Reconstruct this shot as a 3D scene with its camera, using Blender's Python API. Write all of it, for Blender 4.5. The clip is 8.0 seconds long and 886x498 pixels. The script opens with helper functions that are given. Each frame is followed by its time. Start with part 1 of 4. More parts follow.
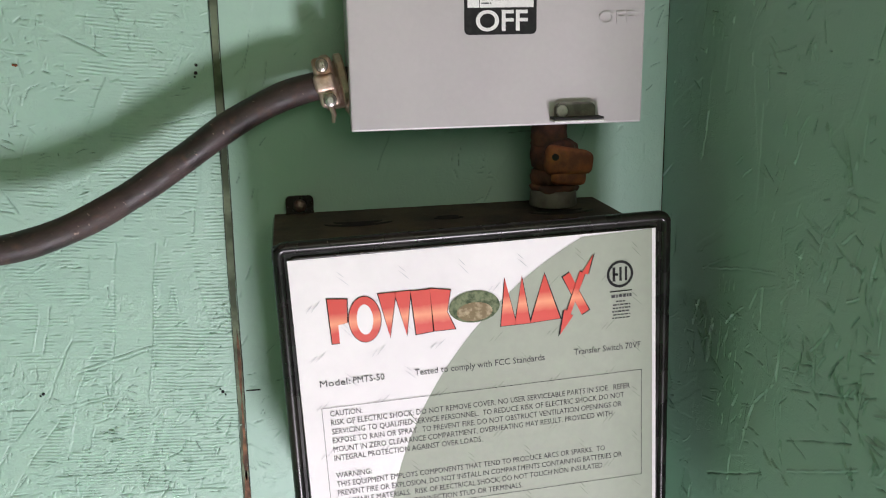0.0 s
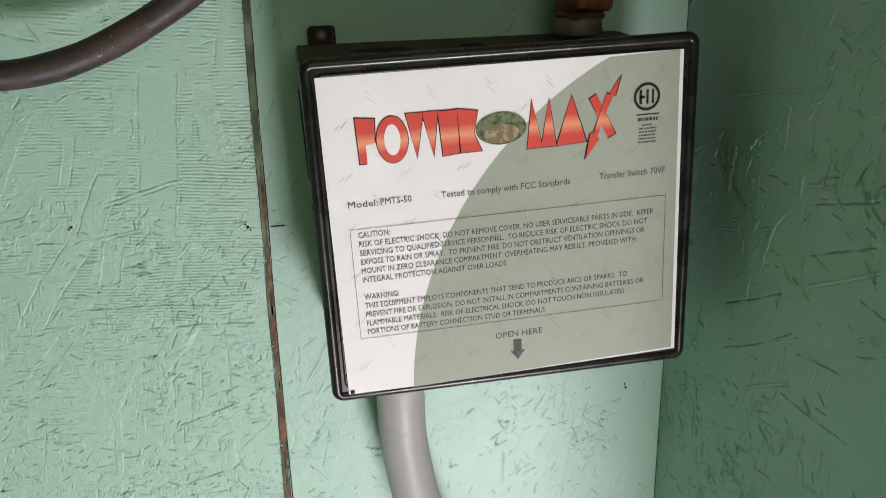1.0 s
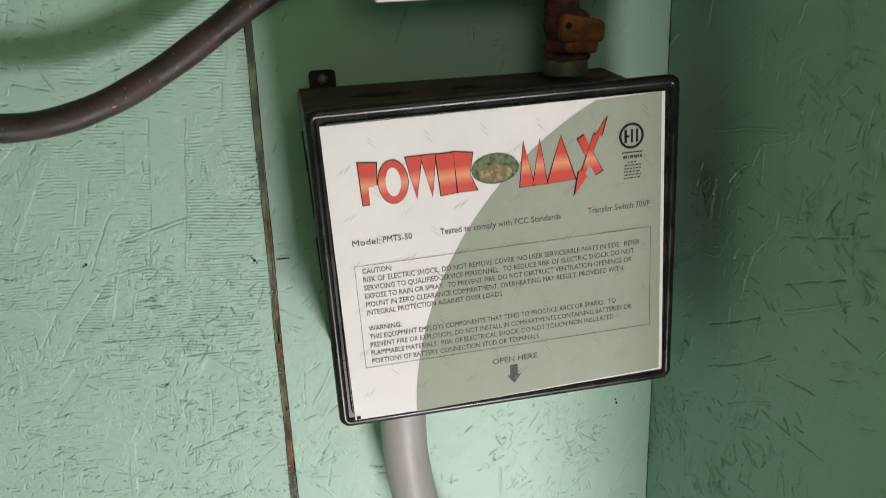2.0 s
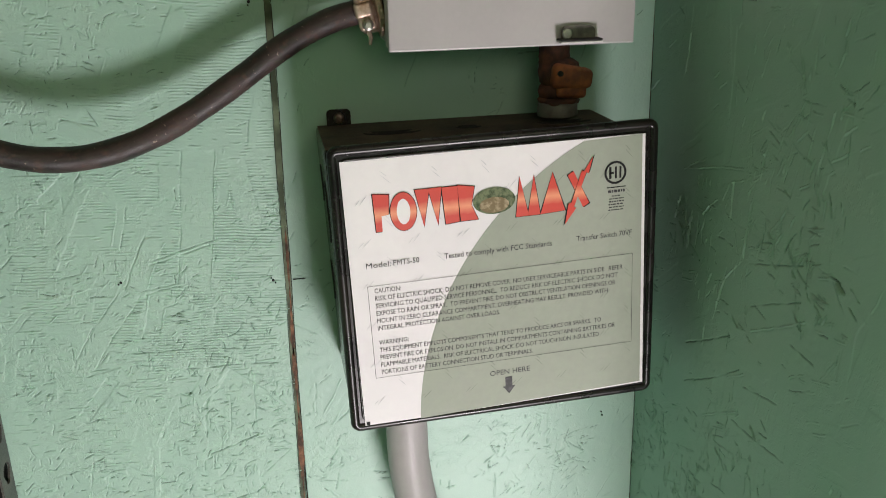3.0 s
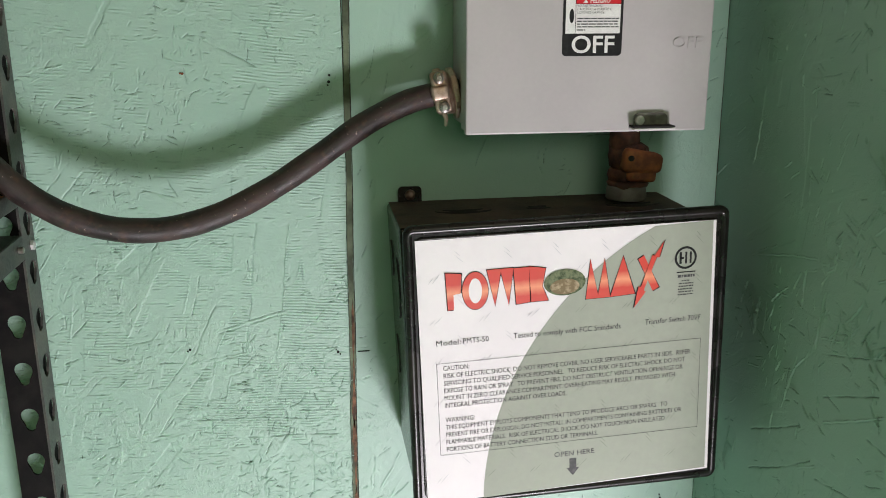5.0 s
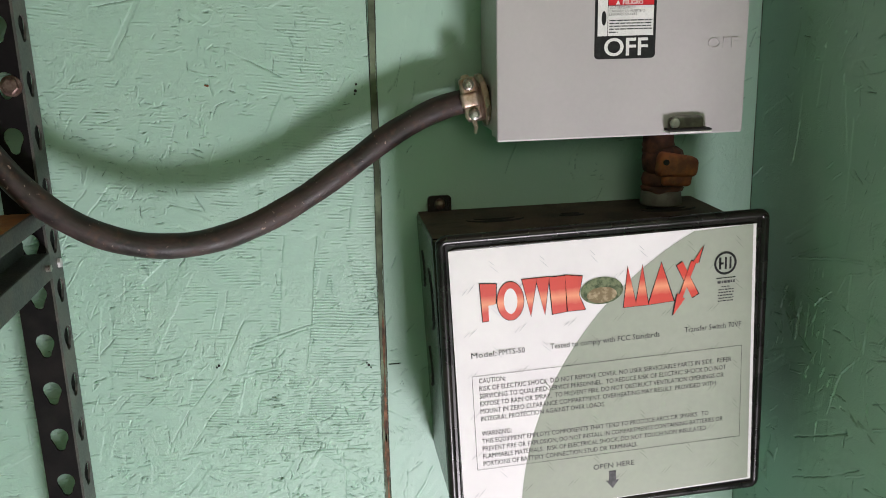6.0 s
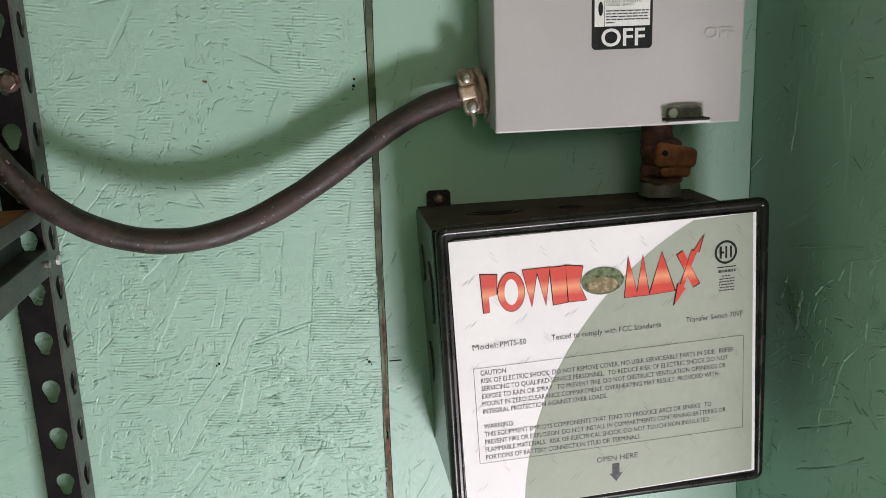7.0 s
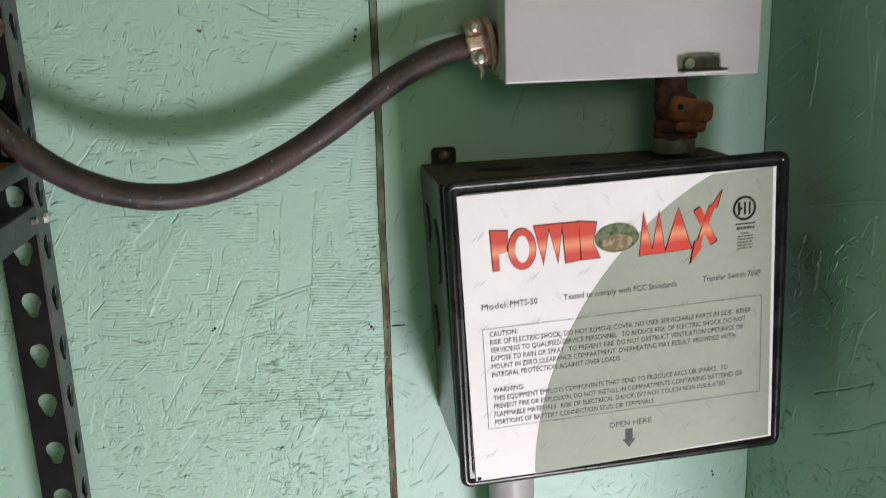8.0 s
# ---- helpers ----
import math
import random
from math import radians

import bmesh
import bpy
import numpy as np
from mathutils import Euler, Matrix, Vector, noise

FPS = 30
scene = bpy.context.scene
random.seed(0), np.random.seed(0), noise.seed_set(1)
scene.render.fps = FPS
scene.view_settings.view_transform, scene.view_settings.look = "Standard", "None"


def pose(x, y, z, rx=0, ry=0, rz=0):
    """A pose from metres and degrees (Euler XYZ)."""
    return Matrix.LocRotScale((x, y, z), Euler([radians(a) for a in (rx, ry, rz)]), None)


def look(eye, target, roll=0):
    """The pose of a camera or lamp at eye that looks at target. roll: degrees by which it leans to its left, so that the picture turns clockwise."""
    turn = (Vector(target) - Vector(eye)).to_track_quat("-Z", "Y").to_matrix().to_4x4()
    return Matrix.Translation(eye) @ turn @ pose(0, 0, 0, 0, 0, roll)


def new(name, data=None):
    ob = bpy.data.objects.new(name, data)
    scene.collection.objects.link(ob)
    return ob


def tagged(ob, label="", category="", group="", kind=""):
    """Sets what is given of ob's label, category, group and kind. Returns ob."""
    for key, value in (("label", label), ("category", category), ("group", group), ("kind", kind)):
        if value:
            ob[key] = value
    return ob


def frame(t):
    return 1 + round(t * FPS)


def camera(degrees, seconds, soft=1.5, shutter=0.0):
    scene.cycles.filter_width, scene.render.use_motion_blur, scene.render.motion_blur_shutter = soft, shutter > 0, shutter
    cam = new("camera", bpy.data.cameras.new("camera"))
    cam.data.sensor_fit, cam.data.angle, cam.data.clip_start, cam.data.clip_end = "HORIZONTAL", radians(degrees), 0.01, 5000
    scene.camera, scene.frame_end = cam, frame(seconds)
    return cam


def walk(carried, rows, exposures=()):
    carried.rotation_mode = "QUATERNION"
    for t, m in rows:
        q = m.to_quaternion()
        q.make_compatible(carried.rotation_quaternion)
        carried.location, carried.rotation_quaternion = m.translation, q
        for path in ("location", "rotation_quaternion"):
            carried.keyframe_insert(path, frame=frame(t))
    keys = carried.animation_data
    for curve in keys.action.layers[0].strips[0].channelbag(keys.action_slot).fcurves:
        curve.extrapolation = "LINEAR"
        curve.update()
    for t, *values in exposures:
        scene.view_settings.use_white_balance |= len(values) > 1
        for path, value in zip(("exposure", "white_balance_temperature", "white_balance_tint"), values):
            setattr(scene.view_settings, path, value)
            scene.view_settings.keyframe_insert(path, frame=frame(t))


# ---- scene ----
cam = camera(53.4, 8.0, 0.7, 0.5)
PATH = [
    (0, (-0.314, -0.694, 1.51), (0.007, 1.216, 1.015), -1.30),
    (0.2, (-0.3196, -0.6974, 1.5152), (0.0092, 1.206, 1.0018), -1.48),
    (0.3, (-0.3204, -0.6926, 1.5088), (0.0028, 1.199, 0.9462), -2.22),
    (0.5, (-0.333, -0.7, 1.489), (-0.024, 1.18, 0.881), -2.20),
    (0.7, (-0.334, -0.7068, 1.4622), (-0.0594, 1.1584, 0.7844), -1.26),
    (0.8, (-0.335, -0.7082, 1.4528), (-0.0476, 1.1566, 0.7826), -1.34),
    (1, (-0.336, -0.71, 1.456), (-0.033, 1.139, 0.757), -1.50),
    (1.5, (-0.339, -0.712, 1.461), (-0.025, 1.126, 0.738), -1.80),
    (2, (-0.347, -0.735, 1.493), (-0.019, 1.109, 0.793), -2.30),
    (2.2, (-0.3513, -0.7475, 1.496), (-0.0251, 1.1036, 0.8147), -2.39),
    (3.3, (-0.3807, -0.8185, 1.529), (-0.0189, 1.0444, 0.8983), -1.11),
    (3.5, (-0.388, -0.822, 1.531), (-0.032, 1.049, 0.92), -0.80),
    (4, (-0.395, -0.813, 1.535), (-0.063, 1.064, 0.929), 0.20),
    (4.5, (-0.395, -0.809, 1.538), (-0.099, 1.098, 1.013), 0.10),
    (5.8, (-0.4217, -0.7859, 1.5411), (-0.1359, 1.1221, 1.0147), -1.47),
    (6, (-0.417, -0.784, 1.539), (-0.153, 1.132, 1.029), -1.70),
    (6.5, (-0.417, -0.788, 1.53), (-0.156, 1.135, 1.047), -2.20),
    (7, (-0.42, -0.787, 1.519), (-0.148, 1.138, 1.046), -2.30),
    (7.5, (-0.42, -0.778, 1.515), (-0.135, 1.142, 1.035), -2.20),
    (8, (-0.432, -0.761, 1.488), (-0.137, 1.153, 0.988), -2.20),
]
LIGHT_METER = [(0.0, 0.15, 6350, 17), (0.5, 0.13, 6400, 15), (1.0, -0.17, 6550, 12), (1.5, -0.28, 6600, 11), (2.0, -0.25, 6750, 10), (3.5, -0.1, 6650, 13),
               (4.5, 0.0, 6500, 13), (6.0, 0.03, 6450, 14), (8.0, 0.0, 6450, 15)]
walk(cam, [(t, look(eye, target, roll)) for t, eye, target, roll in PATH], LIGHT_METER)

# ---- world, light ----
world = bpy.data.worlds.new("world")
scene.world = world
world.use_nodes = True
wn = world.node_tree
sky = wn.nodes.new("ShaderNodeTexSky")
sky.sky_type, sky.sun_disc = "NISHITA", False
sky.sun_elevation, sky.sun_rotation = radians(40), radians(200)
wn.links.new(sky.outputs[0], wn.nodes["Background"].inputs[0])
wn.nodes["Background"].inputs[1].default_value = 0.1

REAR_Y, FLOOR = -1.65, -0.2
KEY_OPENING = (-0.13, 0.29, FLOOR, 0.26)  # unseen low opening, added for the key lamp: x0, x1, z0, z1
FILL_OPENING = (-0.5, 0.3, 1.65, 2.12)  # unseen high opening above it, added for the fill lamp


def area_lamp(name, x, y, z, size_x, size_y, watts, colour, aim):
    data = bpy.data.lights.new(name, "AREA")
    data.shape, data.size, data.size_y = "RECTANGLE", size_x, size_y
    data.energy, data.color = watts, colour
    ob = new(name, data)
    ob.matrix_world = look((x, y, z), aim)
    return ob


# Two added lamps; the weak yellowish one lifts and tints the shade.
for name, (x0, x1, z0, z1), watts in (("key_lamp", KEY_OPENING, 52.0), ("fill_lamp", FILL_OPENING, 2.7)):
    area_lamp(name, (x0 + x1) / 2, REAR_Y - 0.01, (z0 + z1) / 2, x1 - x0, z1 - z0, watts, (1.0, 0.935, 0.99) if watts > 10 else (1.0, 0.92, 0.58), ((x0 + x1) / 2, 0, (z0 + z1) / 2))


# ---- materials ----
def material(name, rough=0.5, metal=0.0):
    m = bpy.data.materials.new(name)
    m.use_nodes = True
    b = m.node_tree.nodes["Principled BSDF"]
    b.inputs["Roughness"].default_value, b.inputs["Metallic"].default_value = rough, metal
    return m, m.node_tree, b


def node(nt, kind, **values):
    n = nt.nodes.new(kind)
    for key, value in values.items():
        n.inputs[key.replace("_", " ")].default_value = value
    return n


def mapped(nt, scale=(1, 1, 1), turn=(0, 0, 0)):
    """Object coordinates, turned first and then stretched."""
    tc = nt.nodes.new("ShaderNodeTexCoord")
    out = tc.outputs["Object"]
    for key, value in (("Rotation", [radians(a) for a in turn]), ("Scale", scale)):
        mp = nt.nodes.new("ShaderNodeMapping")
        mp.inputs[key].default_value = value
        nt.links.new(out, mp.inputs["Vector"])
        out = mp.outputs[0]
    return out


def noise_tex(nt, scale, detail=4.0, stretch=(1, 1, 1), turn=(0, 0, 0), rough=0.55, warp=0.0):
    n = node(nt, "ShaderNodeTexNoise", Scale=scale, Detail=detail, Roughness=rough, Distortion=warp)
    nt.links.new(mapped(nt, stretch, turn), n.inputs["Vector"])
    return n.outputs["Fac"]


def ramp(nt, fac, lo, hi, a=0.0, b=1.0):
    n = nt.nodes.new("ShaderNodeMapRange")
    nt.links.new(fac, n.inputs["Value"])
    for key, value in (("From Min", lo), ("From Max", hi), ("To Min", a), ("To Max", b)):
        n.inputs[key].default_value = value
    return n.outputs["Result"]


def mix(nt, fac, a, b):
    n = nt.nodes.new("ShaderNodeMix")
    n.data_type = "RGBA"
    for socket, value in ((n.inputs[0], fac), (n.inputs[6], a), (n.inputs[7], b)):
        if isinstance(value, (tuple, float)):
            socket.default_value = (*value, 1) if isinstance(value, tuple) else value
        else:
            nt.links.new(value, socket)
    return n.outputs[2]


def calc(nt, op, a, b):
    n = nt.nodes.new("ShaderNodeMath")
    n.operation = op
    for socket, value in zip(n.inputs, (a, b)):
        if isinstance(value, float):
            socket.default_value = value
        else:
            nt.links.new(value, socket)
    return n.outputs[0]


def bump(nt, b, height, strength=0.3, distance=0.001):
    n = node(nt, "ShaderNodeBump", Strength=strength, Distance=distance)
    nt.links.new(height, n.inputs["Height"])
    nt.links.new(n.outputs[0], b.inputs["Normal"])


def speckled(name, base, other, scale, rough=0.5, metal=0.0, lo=0.45, hi=0.65, relief=0.0, fine=None, spec=0.5, grainy=0.13):
    """A surface of two tones in patches, with fine grain and relief."""
    m, nt, b = material(name, rough, metal)
    patches = ramp(nt, noise_tex(nt, scale, 5), lo, hi)
    grain = noise_tex(nt, fine or scale * 12, 3)
    colour = mix(nt, patches, base, other)
    dark = nt.nodes.new("ShaderNodeHueSaturation")
    nt.links.new(colour, dark.inputs["Color"])
    nt.links.new(ramp(nt, grain, 0.25, 0.75, 1 - grainy, 1 + grainy), dark.inputs["Value"])
    nt.links.new(dark.outputs[0], b.inputs["Base Color"])
    nt.links.new(ramp(nt, grain, 0.3, 0.7, max(rough - 0.08, 0.05), min(rough + 0.1, 1.0)), b.inputs["Roughness"])
    b.inputs["Specular IOR Level"].default_value = spec
    if relief:
        bump(nt, b, grain, relief, 0.0006)
    return m


def painted_osb(name, base, worn, fibres, chipped):
    """Gloss paint over strand board: faint stains, darker colour in the open cracks, fine roller grain."""
    m, nt, b = material(name, 0.42)
    stains = ramp(nt, noise_tex(nt, 5.0, 4), 0.35, 0.7)
    colour = mix(nt, stains, base, worn)
    patch = ramp(nt, noise_tex(nt, 30.0, 3), 0.35, 0.7, 0.0, 0.25)
    colour = mix(nt, patch, colour, (0.37, 0.52, 0.42))
    crack_tone = nt.nodes.new("ShaderNodeAttribute")
    crack_tone.attribute_name = "crack_tone"
    # Sunk cracks and saw grooves get a darker green.
    colour = mix(nt, calc(nt, "MULTIPLY", crack_tone.outputs["Fac"], 0.62), colour, (0.025, 0.055, 0.03))
    nt.links.new(colour, b.inputs["Base Color"])
    fine = noise_tex(nt, 620, 3)
    drips = noise_tex(nt, 120, 2, (1, 0.5, 1))
    fibre = noise_tex(nt, 70, 3, (1, 9, 1), (0, 0, 2), 0.6, 0.4)
    height = calc(nt, "ADD", calc(nt, "MULTIPLY", fine, 0.3), calc(nt, "ADD", calc(nt, "MULTIPLY", drips, 0.45), calc(nt, "MULTIPLY", fibre, fibres)))
    for stretch, where in (((95, 330, 1), 11.0), ((300, 80, 1), 15.0)):
        chips = nt.nodes.new("ShaderNodeTexVoronoi")
        chips.voronoi_dimensions, chips.feature = "2D", "DISTANCE_TO_EDGE"
        chips.inputs["Scale"].default_value = 1.0
        wander = noise_tex(nt, 45.0, 2)
        moved = nt.nodes.new("ShaderNodeVectorMath")
        nt.links.new(mapped(nt, stretch), moved.inputs[0])
        nt.links.new(calc(nt, "MULTIPLY", wander, 4.0), moved.inputs[1])
        nt.links.new(moved.outputs[0], chips.inputs["Vector"])
        patchy = ramp(nt, noise_tex(nt, where, 3), 0.47, 0.62, 0.0, chipped)
        patchy = calc(nt, "MULTIPLY", patchy, ramp(nt, noise_tex(nt, where * 9, 2), 0.46, 0.58))
        height = calc(nt, "ADD", height, calc(nt, "MULTIPLY", ramp(nt, chips.outputs["Distance"], 0.0, 0.12), patchy))
    bump(nt, b, height, 0.38, 0.0008)
    nt.links.new(ramp(nt, fine, 0.3, 0.7, 0.42, 0.56), b.inputs["Roughness"])
    return m


MINT, MINT_WORN = (0.3, 0.472, 0.385), (0.33, 0.497, 0.412)
OSB = painted_osb("mint_paint_on_combed_osb", MINT, MINT_WORN, 0.7, 0.9)
OSB_SMOOTH = painted_osb("mint_paint_on_osb", MINT, MINT_WORN, 0.1, 0.4)
# Paint of the unseen walls, greener so their bounce tints the shade.
BOUNCE_GREEN = speckled("bounce_green_paint", (0.2, 0.4, 0.22), (0.24, 0.44, 0.26), 6, 0.5, relief=0.3, fine=150)
RAW_EDGE = speckled("worn_wood_edge", (0.06, 0.034, 0.02), (0.24, 0.115, 0.06), 90, 0.8, lo=0.38, hi=0.62, relief=0.6)
GREY = speckled("grey_enamel", (0.438, 0.41, 0.42), (0.468, 0.44, 0.447), 9, 0.36, fine=300, relief=0.04, grainy=0.02)
BLACK = speckled("black_enamel", (0.007, 0.006, 0.006), (0.014, 0.011, 0.009), 20, 0.27, fine=40, grainy=0.05, spec=0.4)
BODY = speckled("glossy_black_steel", (0.014, 0.013, 0.012), (0.03, 0.024, 0.018), 22, 0.2, lo=0.4, hi=0.62, relief=0.02, fine=420)
DUST = speckled("brown_dust_on_steel", (0.026, 0.018, 0.013), (0.085, 0.054, 0.034), 30, 0.75, lo=0.36, hi=0.62, relief=0.5, fine=420)
JOINT_GAP = speckled("dark_joint_edge", (0.012, 0.014, 0.009), (0.035, 0.038, 0.024), 60, 0.8)
VOID = speckled("knockout_shadow_gap", (0.006, 0.006, 0.006), (0.012, 0.01, 0.009), 60, 0.8)
WHITE = speckled("white_vinyl", (0.79, 0.755, 0.775), (0.83, 0.795, 0.81), 14, 0.55, fine=90, relief=0.03, spec=0.22, grainy=0.02)
SAGE = speckled("sage_ink", (0.315, 0.345, 0.285), (0.345, 0.372, 0.31), 10, 0.55, lo=0.35, hi=0.7, fine=160, spec=0.22, grainy=0.03)
TICK = speckled("pale_grey_ink", (0.56, 0.55, 0.58), (0.7, 0.68, 0.71), 90, 0.55, lo=0.4, hi=0.6, spec=0.2)
TICK_SAGE = speckled("darker_sage_ink", (0.225, 0.255, 0.205), (0.28, 0.31, 0.25), 90, 0.55, lo=0.4, hi=0.6, spec=0.2)
INK = speckled("dark_grey_ink", (0.06, 0.06, 0.063), (0.1, 0.1, 0.102), 300, 0.55, spec=0.2)
INK_BLACK = speckled("black_ink", (0.012, 0.012, 0.013), (0.02, 0.02, 0.02), 200, 0.55, spec=0.2)
OLIVE = speckled("olive_ink", (0.05, 0.075, 0.035), (0.17, 0.2, 0.11), 260, 0.55, lo=0.4, hi=0.6, spec=0.2)
TAN = speckled("tan_ink", (0.2, 0.15, 0.08), (0.42, 0.34, 0.22), 220, 0.55, spec=0.2)
SIGN_RED = speckled("sign_red_ink", (0.55, 0.02, 0.03), (0.6, 0.03, 0.035), 120, 0.55, spec=0.2)
SIGN_WHITE = speckled("sign_white_ink", (0.74, 0.73, 0.72), (0.8, 0.79, 0.78), 120, 0.35)


def rubber():
    m, nt, b = material("dusty_black_rubber", 0.42)
    dust = ramp(nt, noise_tex(nt, 45, 4), 0.38, 0.65)
    colour = mix(nt, dust, (0.017, 0.0115, 0.011), (0.055, 0.034, 0.03))
    stain = ramp(nt, noise_tex(nt, 110, 4, (1, 1, 1), (40, 0, 15)), 0.56, 0.7, 0.0, 0.6)
    colour = mix(nt, stain, colour, (0.085, 0.04, 0.026))
    flecks = ramp(nt, noise_tex(nt, 230, 3, (1, 1, 1), (20, 10, 30)), 0.68, 0.73)
    colour = mix(nt, flecks, colour, (0.3, 0.22, 0.18))
    nt.links.new(colour, b.inputs["Base Color"])
    bump(nt, b, noise_tex(nt, 420, 3), 0.35, 0.0006)
    nt.links.new(ramp(nt, dust, 0, 1, 0.42, 0.68), b.inputs["Roughness"])
    return m


RUBBER = rubber()
ZINC = speckled("dull_zinc", (0.52, 0.4, 0.32), (0.3, 0.19, 0.13), 90, 0.38, 0.7, relief=0.3, fine=900)
STEEL = speckled("bare_steel", (0.5, 0.48, 0.45), (0.32, 0.28, 0.24), 80, 0.33, 0.9, relief=0.1)
BOLT = speckled("brown_stained_steel", (0.2, 0.14, 0.12), (0.1, 0.06, 0.05), 200, 0.45, 0.8, relief=0.3)
# Tab colour is darkened for the recess shade and grime on it.
HASP = speckled("steel_with_recess_shade", (0.09, 0.08, 0.07), (0.19, 0.17, 0.145), 90, 0.4, 0.15)
ALLOY = speckled("worn_bare_alloy", (0.55, 0.54, 0.53), (0.68, 0.67, 0.66), 120, 0.5, 0.08)
SEAM_PAINT = speckled("dirty_green_joint", (0.05, 0.068, 0.036), (0.15, 0.19, 0.115), 28, 0.7, relief=0.4)
RUST = speckled("orange_rusty_casting", (0.3, 0.095, 0.028), (0.13, 0.038, 0.016), 55, 0.75, lo=0.42, hi=0.62, relief=0.7, fine=600)
# Darker rust for the casting; on the neck it also stands for shade.
DARK_RUST = speckled("dark_rust_and_shade", (0.045, 0.017, 0.011), (0.13, 0.045, 0.022), 60, 0.8, relief=0.5)
COLLAR = speckled("dirty_grey_collar", (0.13, 0.12, 0.105), (0.075, 0.065, 0.055), 60, 0.55, relief=0.2)
PVC = speckled("grey_pvc", (0.365, 0.342, 0.342), (0.4, 0.38, 0.378), 16, 0.48, relief=0.04, grainy=0.03)
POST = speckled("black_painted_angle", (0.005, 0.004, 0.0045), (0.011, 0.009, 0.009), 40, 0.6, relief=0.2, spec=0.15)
# Lighter than POST: the green wall's sheen is put into this colour.
SIDE = speckled("angle_side_with_sheen", (0.06, 0.062, 0.057), (0.1, 0.09, 0.078), 40, 0.42, relief=0.2)
BEAM = speckled("grey_black_beam", (0.035, 0.036, 0.033), (0.06, 0.05, 0.042), 40, 0.45, relief=0.2)
BOARD = speckled("orange_brown_board", (0.3, 0.11, 0.035), (0.2, 0.075, 0.03), 50, 0.65, relief=0.5, fine=300)
CONCRETE = speckled("dusty_concrete", (0.3, 0.29, 0.27), (0.4, 0.38, 0.35), 6, 0.85, relief=0.5, fine=120)
CEILING = speckled("bare_ceiling_board", (0.42, 0.34, 0.24), (0.5, 0.42, 0.31), 5, 0.8, relief=0.3)
SOIL = speckled("bare_soil", (0.2, 0.16, 0.11), (0.26, 0.22, 0.15), 3, 0.95, relief=0.5)


def red_ink():
    m, nt, b = material("red_to_peach_ink", 0.36)
    tc = nt.nodes.new("ShaderNodeTexCoord")
    sep = nt.nodes.new("ShaderNodeSeparateXYZ")
    nt.links.new(tc.outputs["Object"], sep.inputs[0])
    off = calc(nt, "ABSOLUTE", calc(nt, "SUBTRACT", sep.outputs["Z"], 0.068), 0.0)
    grain = noise_tex(nt, 160, 3)
    fac = ramp(nt, calc(nt, "ADD", off, calc(nt, "MULTIPLY", grain, 0.003)), 0.0, 0.0085)
    nt.links.new(mix(nt, fac, (0.85, 0.36, 0.2), (0.62, 0.055, 0.035)), b.inputs["Base Color"])
    return m


RED = red_ink()


# ---- builders ----
def part(name, bm, mat, parent=None, label="", smooth=False):
    me = bpy.data.meshes.new(name)
    bm.normal_update()
    bm.to_mesh(me)
    bm.free()
    me.materials.append(mat)
    if smooth:
        me.polygons.foreach_set("use_smooth", [True] * len(me.polygons))
    ob = new(name, me)
    ob.parent = parent
    return tagged(ob, label)


def thing(name, m, label, category, kind=""):
    ob = new(name)
    ob.matrix_world = m
    ob.empty_display_size = 0.02
    return tagged(ob, label, category, kind=kind)


def box(x0, x1, y0, y1, z0, z1, bevel=0.0, segments=2, bm=None):
    fresh = bmesh.new()
    bmesh.ops.create_cube(fresh, size=1, matrix=Matrix.Translation(((x0 + x1) / 2, (y0 + y1) / 2, (z0 + z1) / 2))
                          @ Matrix.Diagonal((x1 - x0, y1 - y0, z1 - z0, 1)))
    if bevel:
        bmesh.ops.bevel(fresh, geom=fresh.edges[:], offset=bevel, segments=segments, profile=0.5, affect="EDGES")
    return join(bm, fresh)


def join(bm, fresh):
    if bm is None:
        return fresh
    me = bpy.data.meshes.new("join")
    fresh.to_mesh(me)
    fresh.free()
    bm.from_mesh(me)
    bpy.data.meshes.remove(me)
    return bm


def tube(points, radii, sides=24, bm=None, caps=True):
    """A swept round bar through points, with a radius at each."""
    bm = bm or bmesh.new()
    pts = [Vector(p) for p in points]
    rings, normal = [], None
    for i, p in enumerate(pts):
        d = (pts[min(i + 1, len(pts) - 1)] - pts[max(i - 1, 0)])
        if d.length < 1e-9:
            d = pts[-1] - pts[0]
        d.normalize()
        if normal is None:
            normal = d.orthogonal().normalized()
        normal = (normal - d * normal.dot(d)).normalized()
        side = d.cross(normal)
        r = radii[i] if isinstance(radii, (list, tuple)) else radii
        rings.append([bm.verts.new(p + r * (math.cos(a) * normal + math.sin(a) * side))
                      for a in (2 * math.pi * k / sides for k in range(sides))])
    for a, b in zip(rings, rings[1:]):
        for k in range(sides):
            bm.faces.new((a[k], a[(k + 1) % sides], b[(k + 1) % sides], b[k]))
    if caps:
        bm.faces.new(rings[0][::-1])
        bm.faces.new(rings[-1])
    return bm


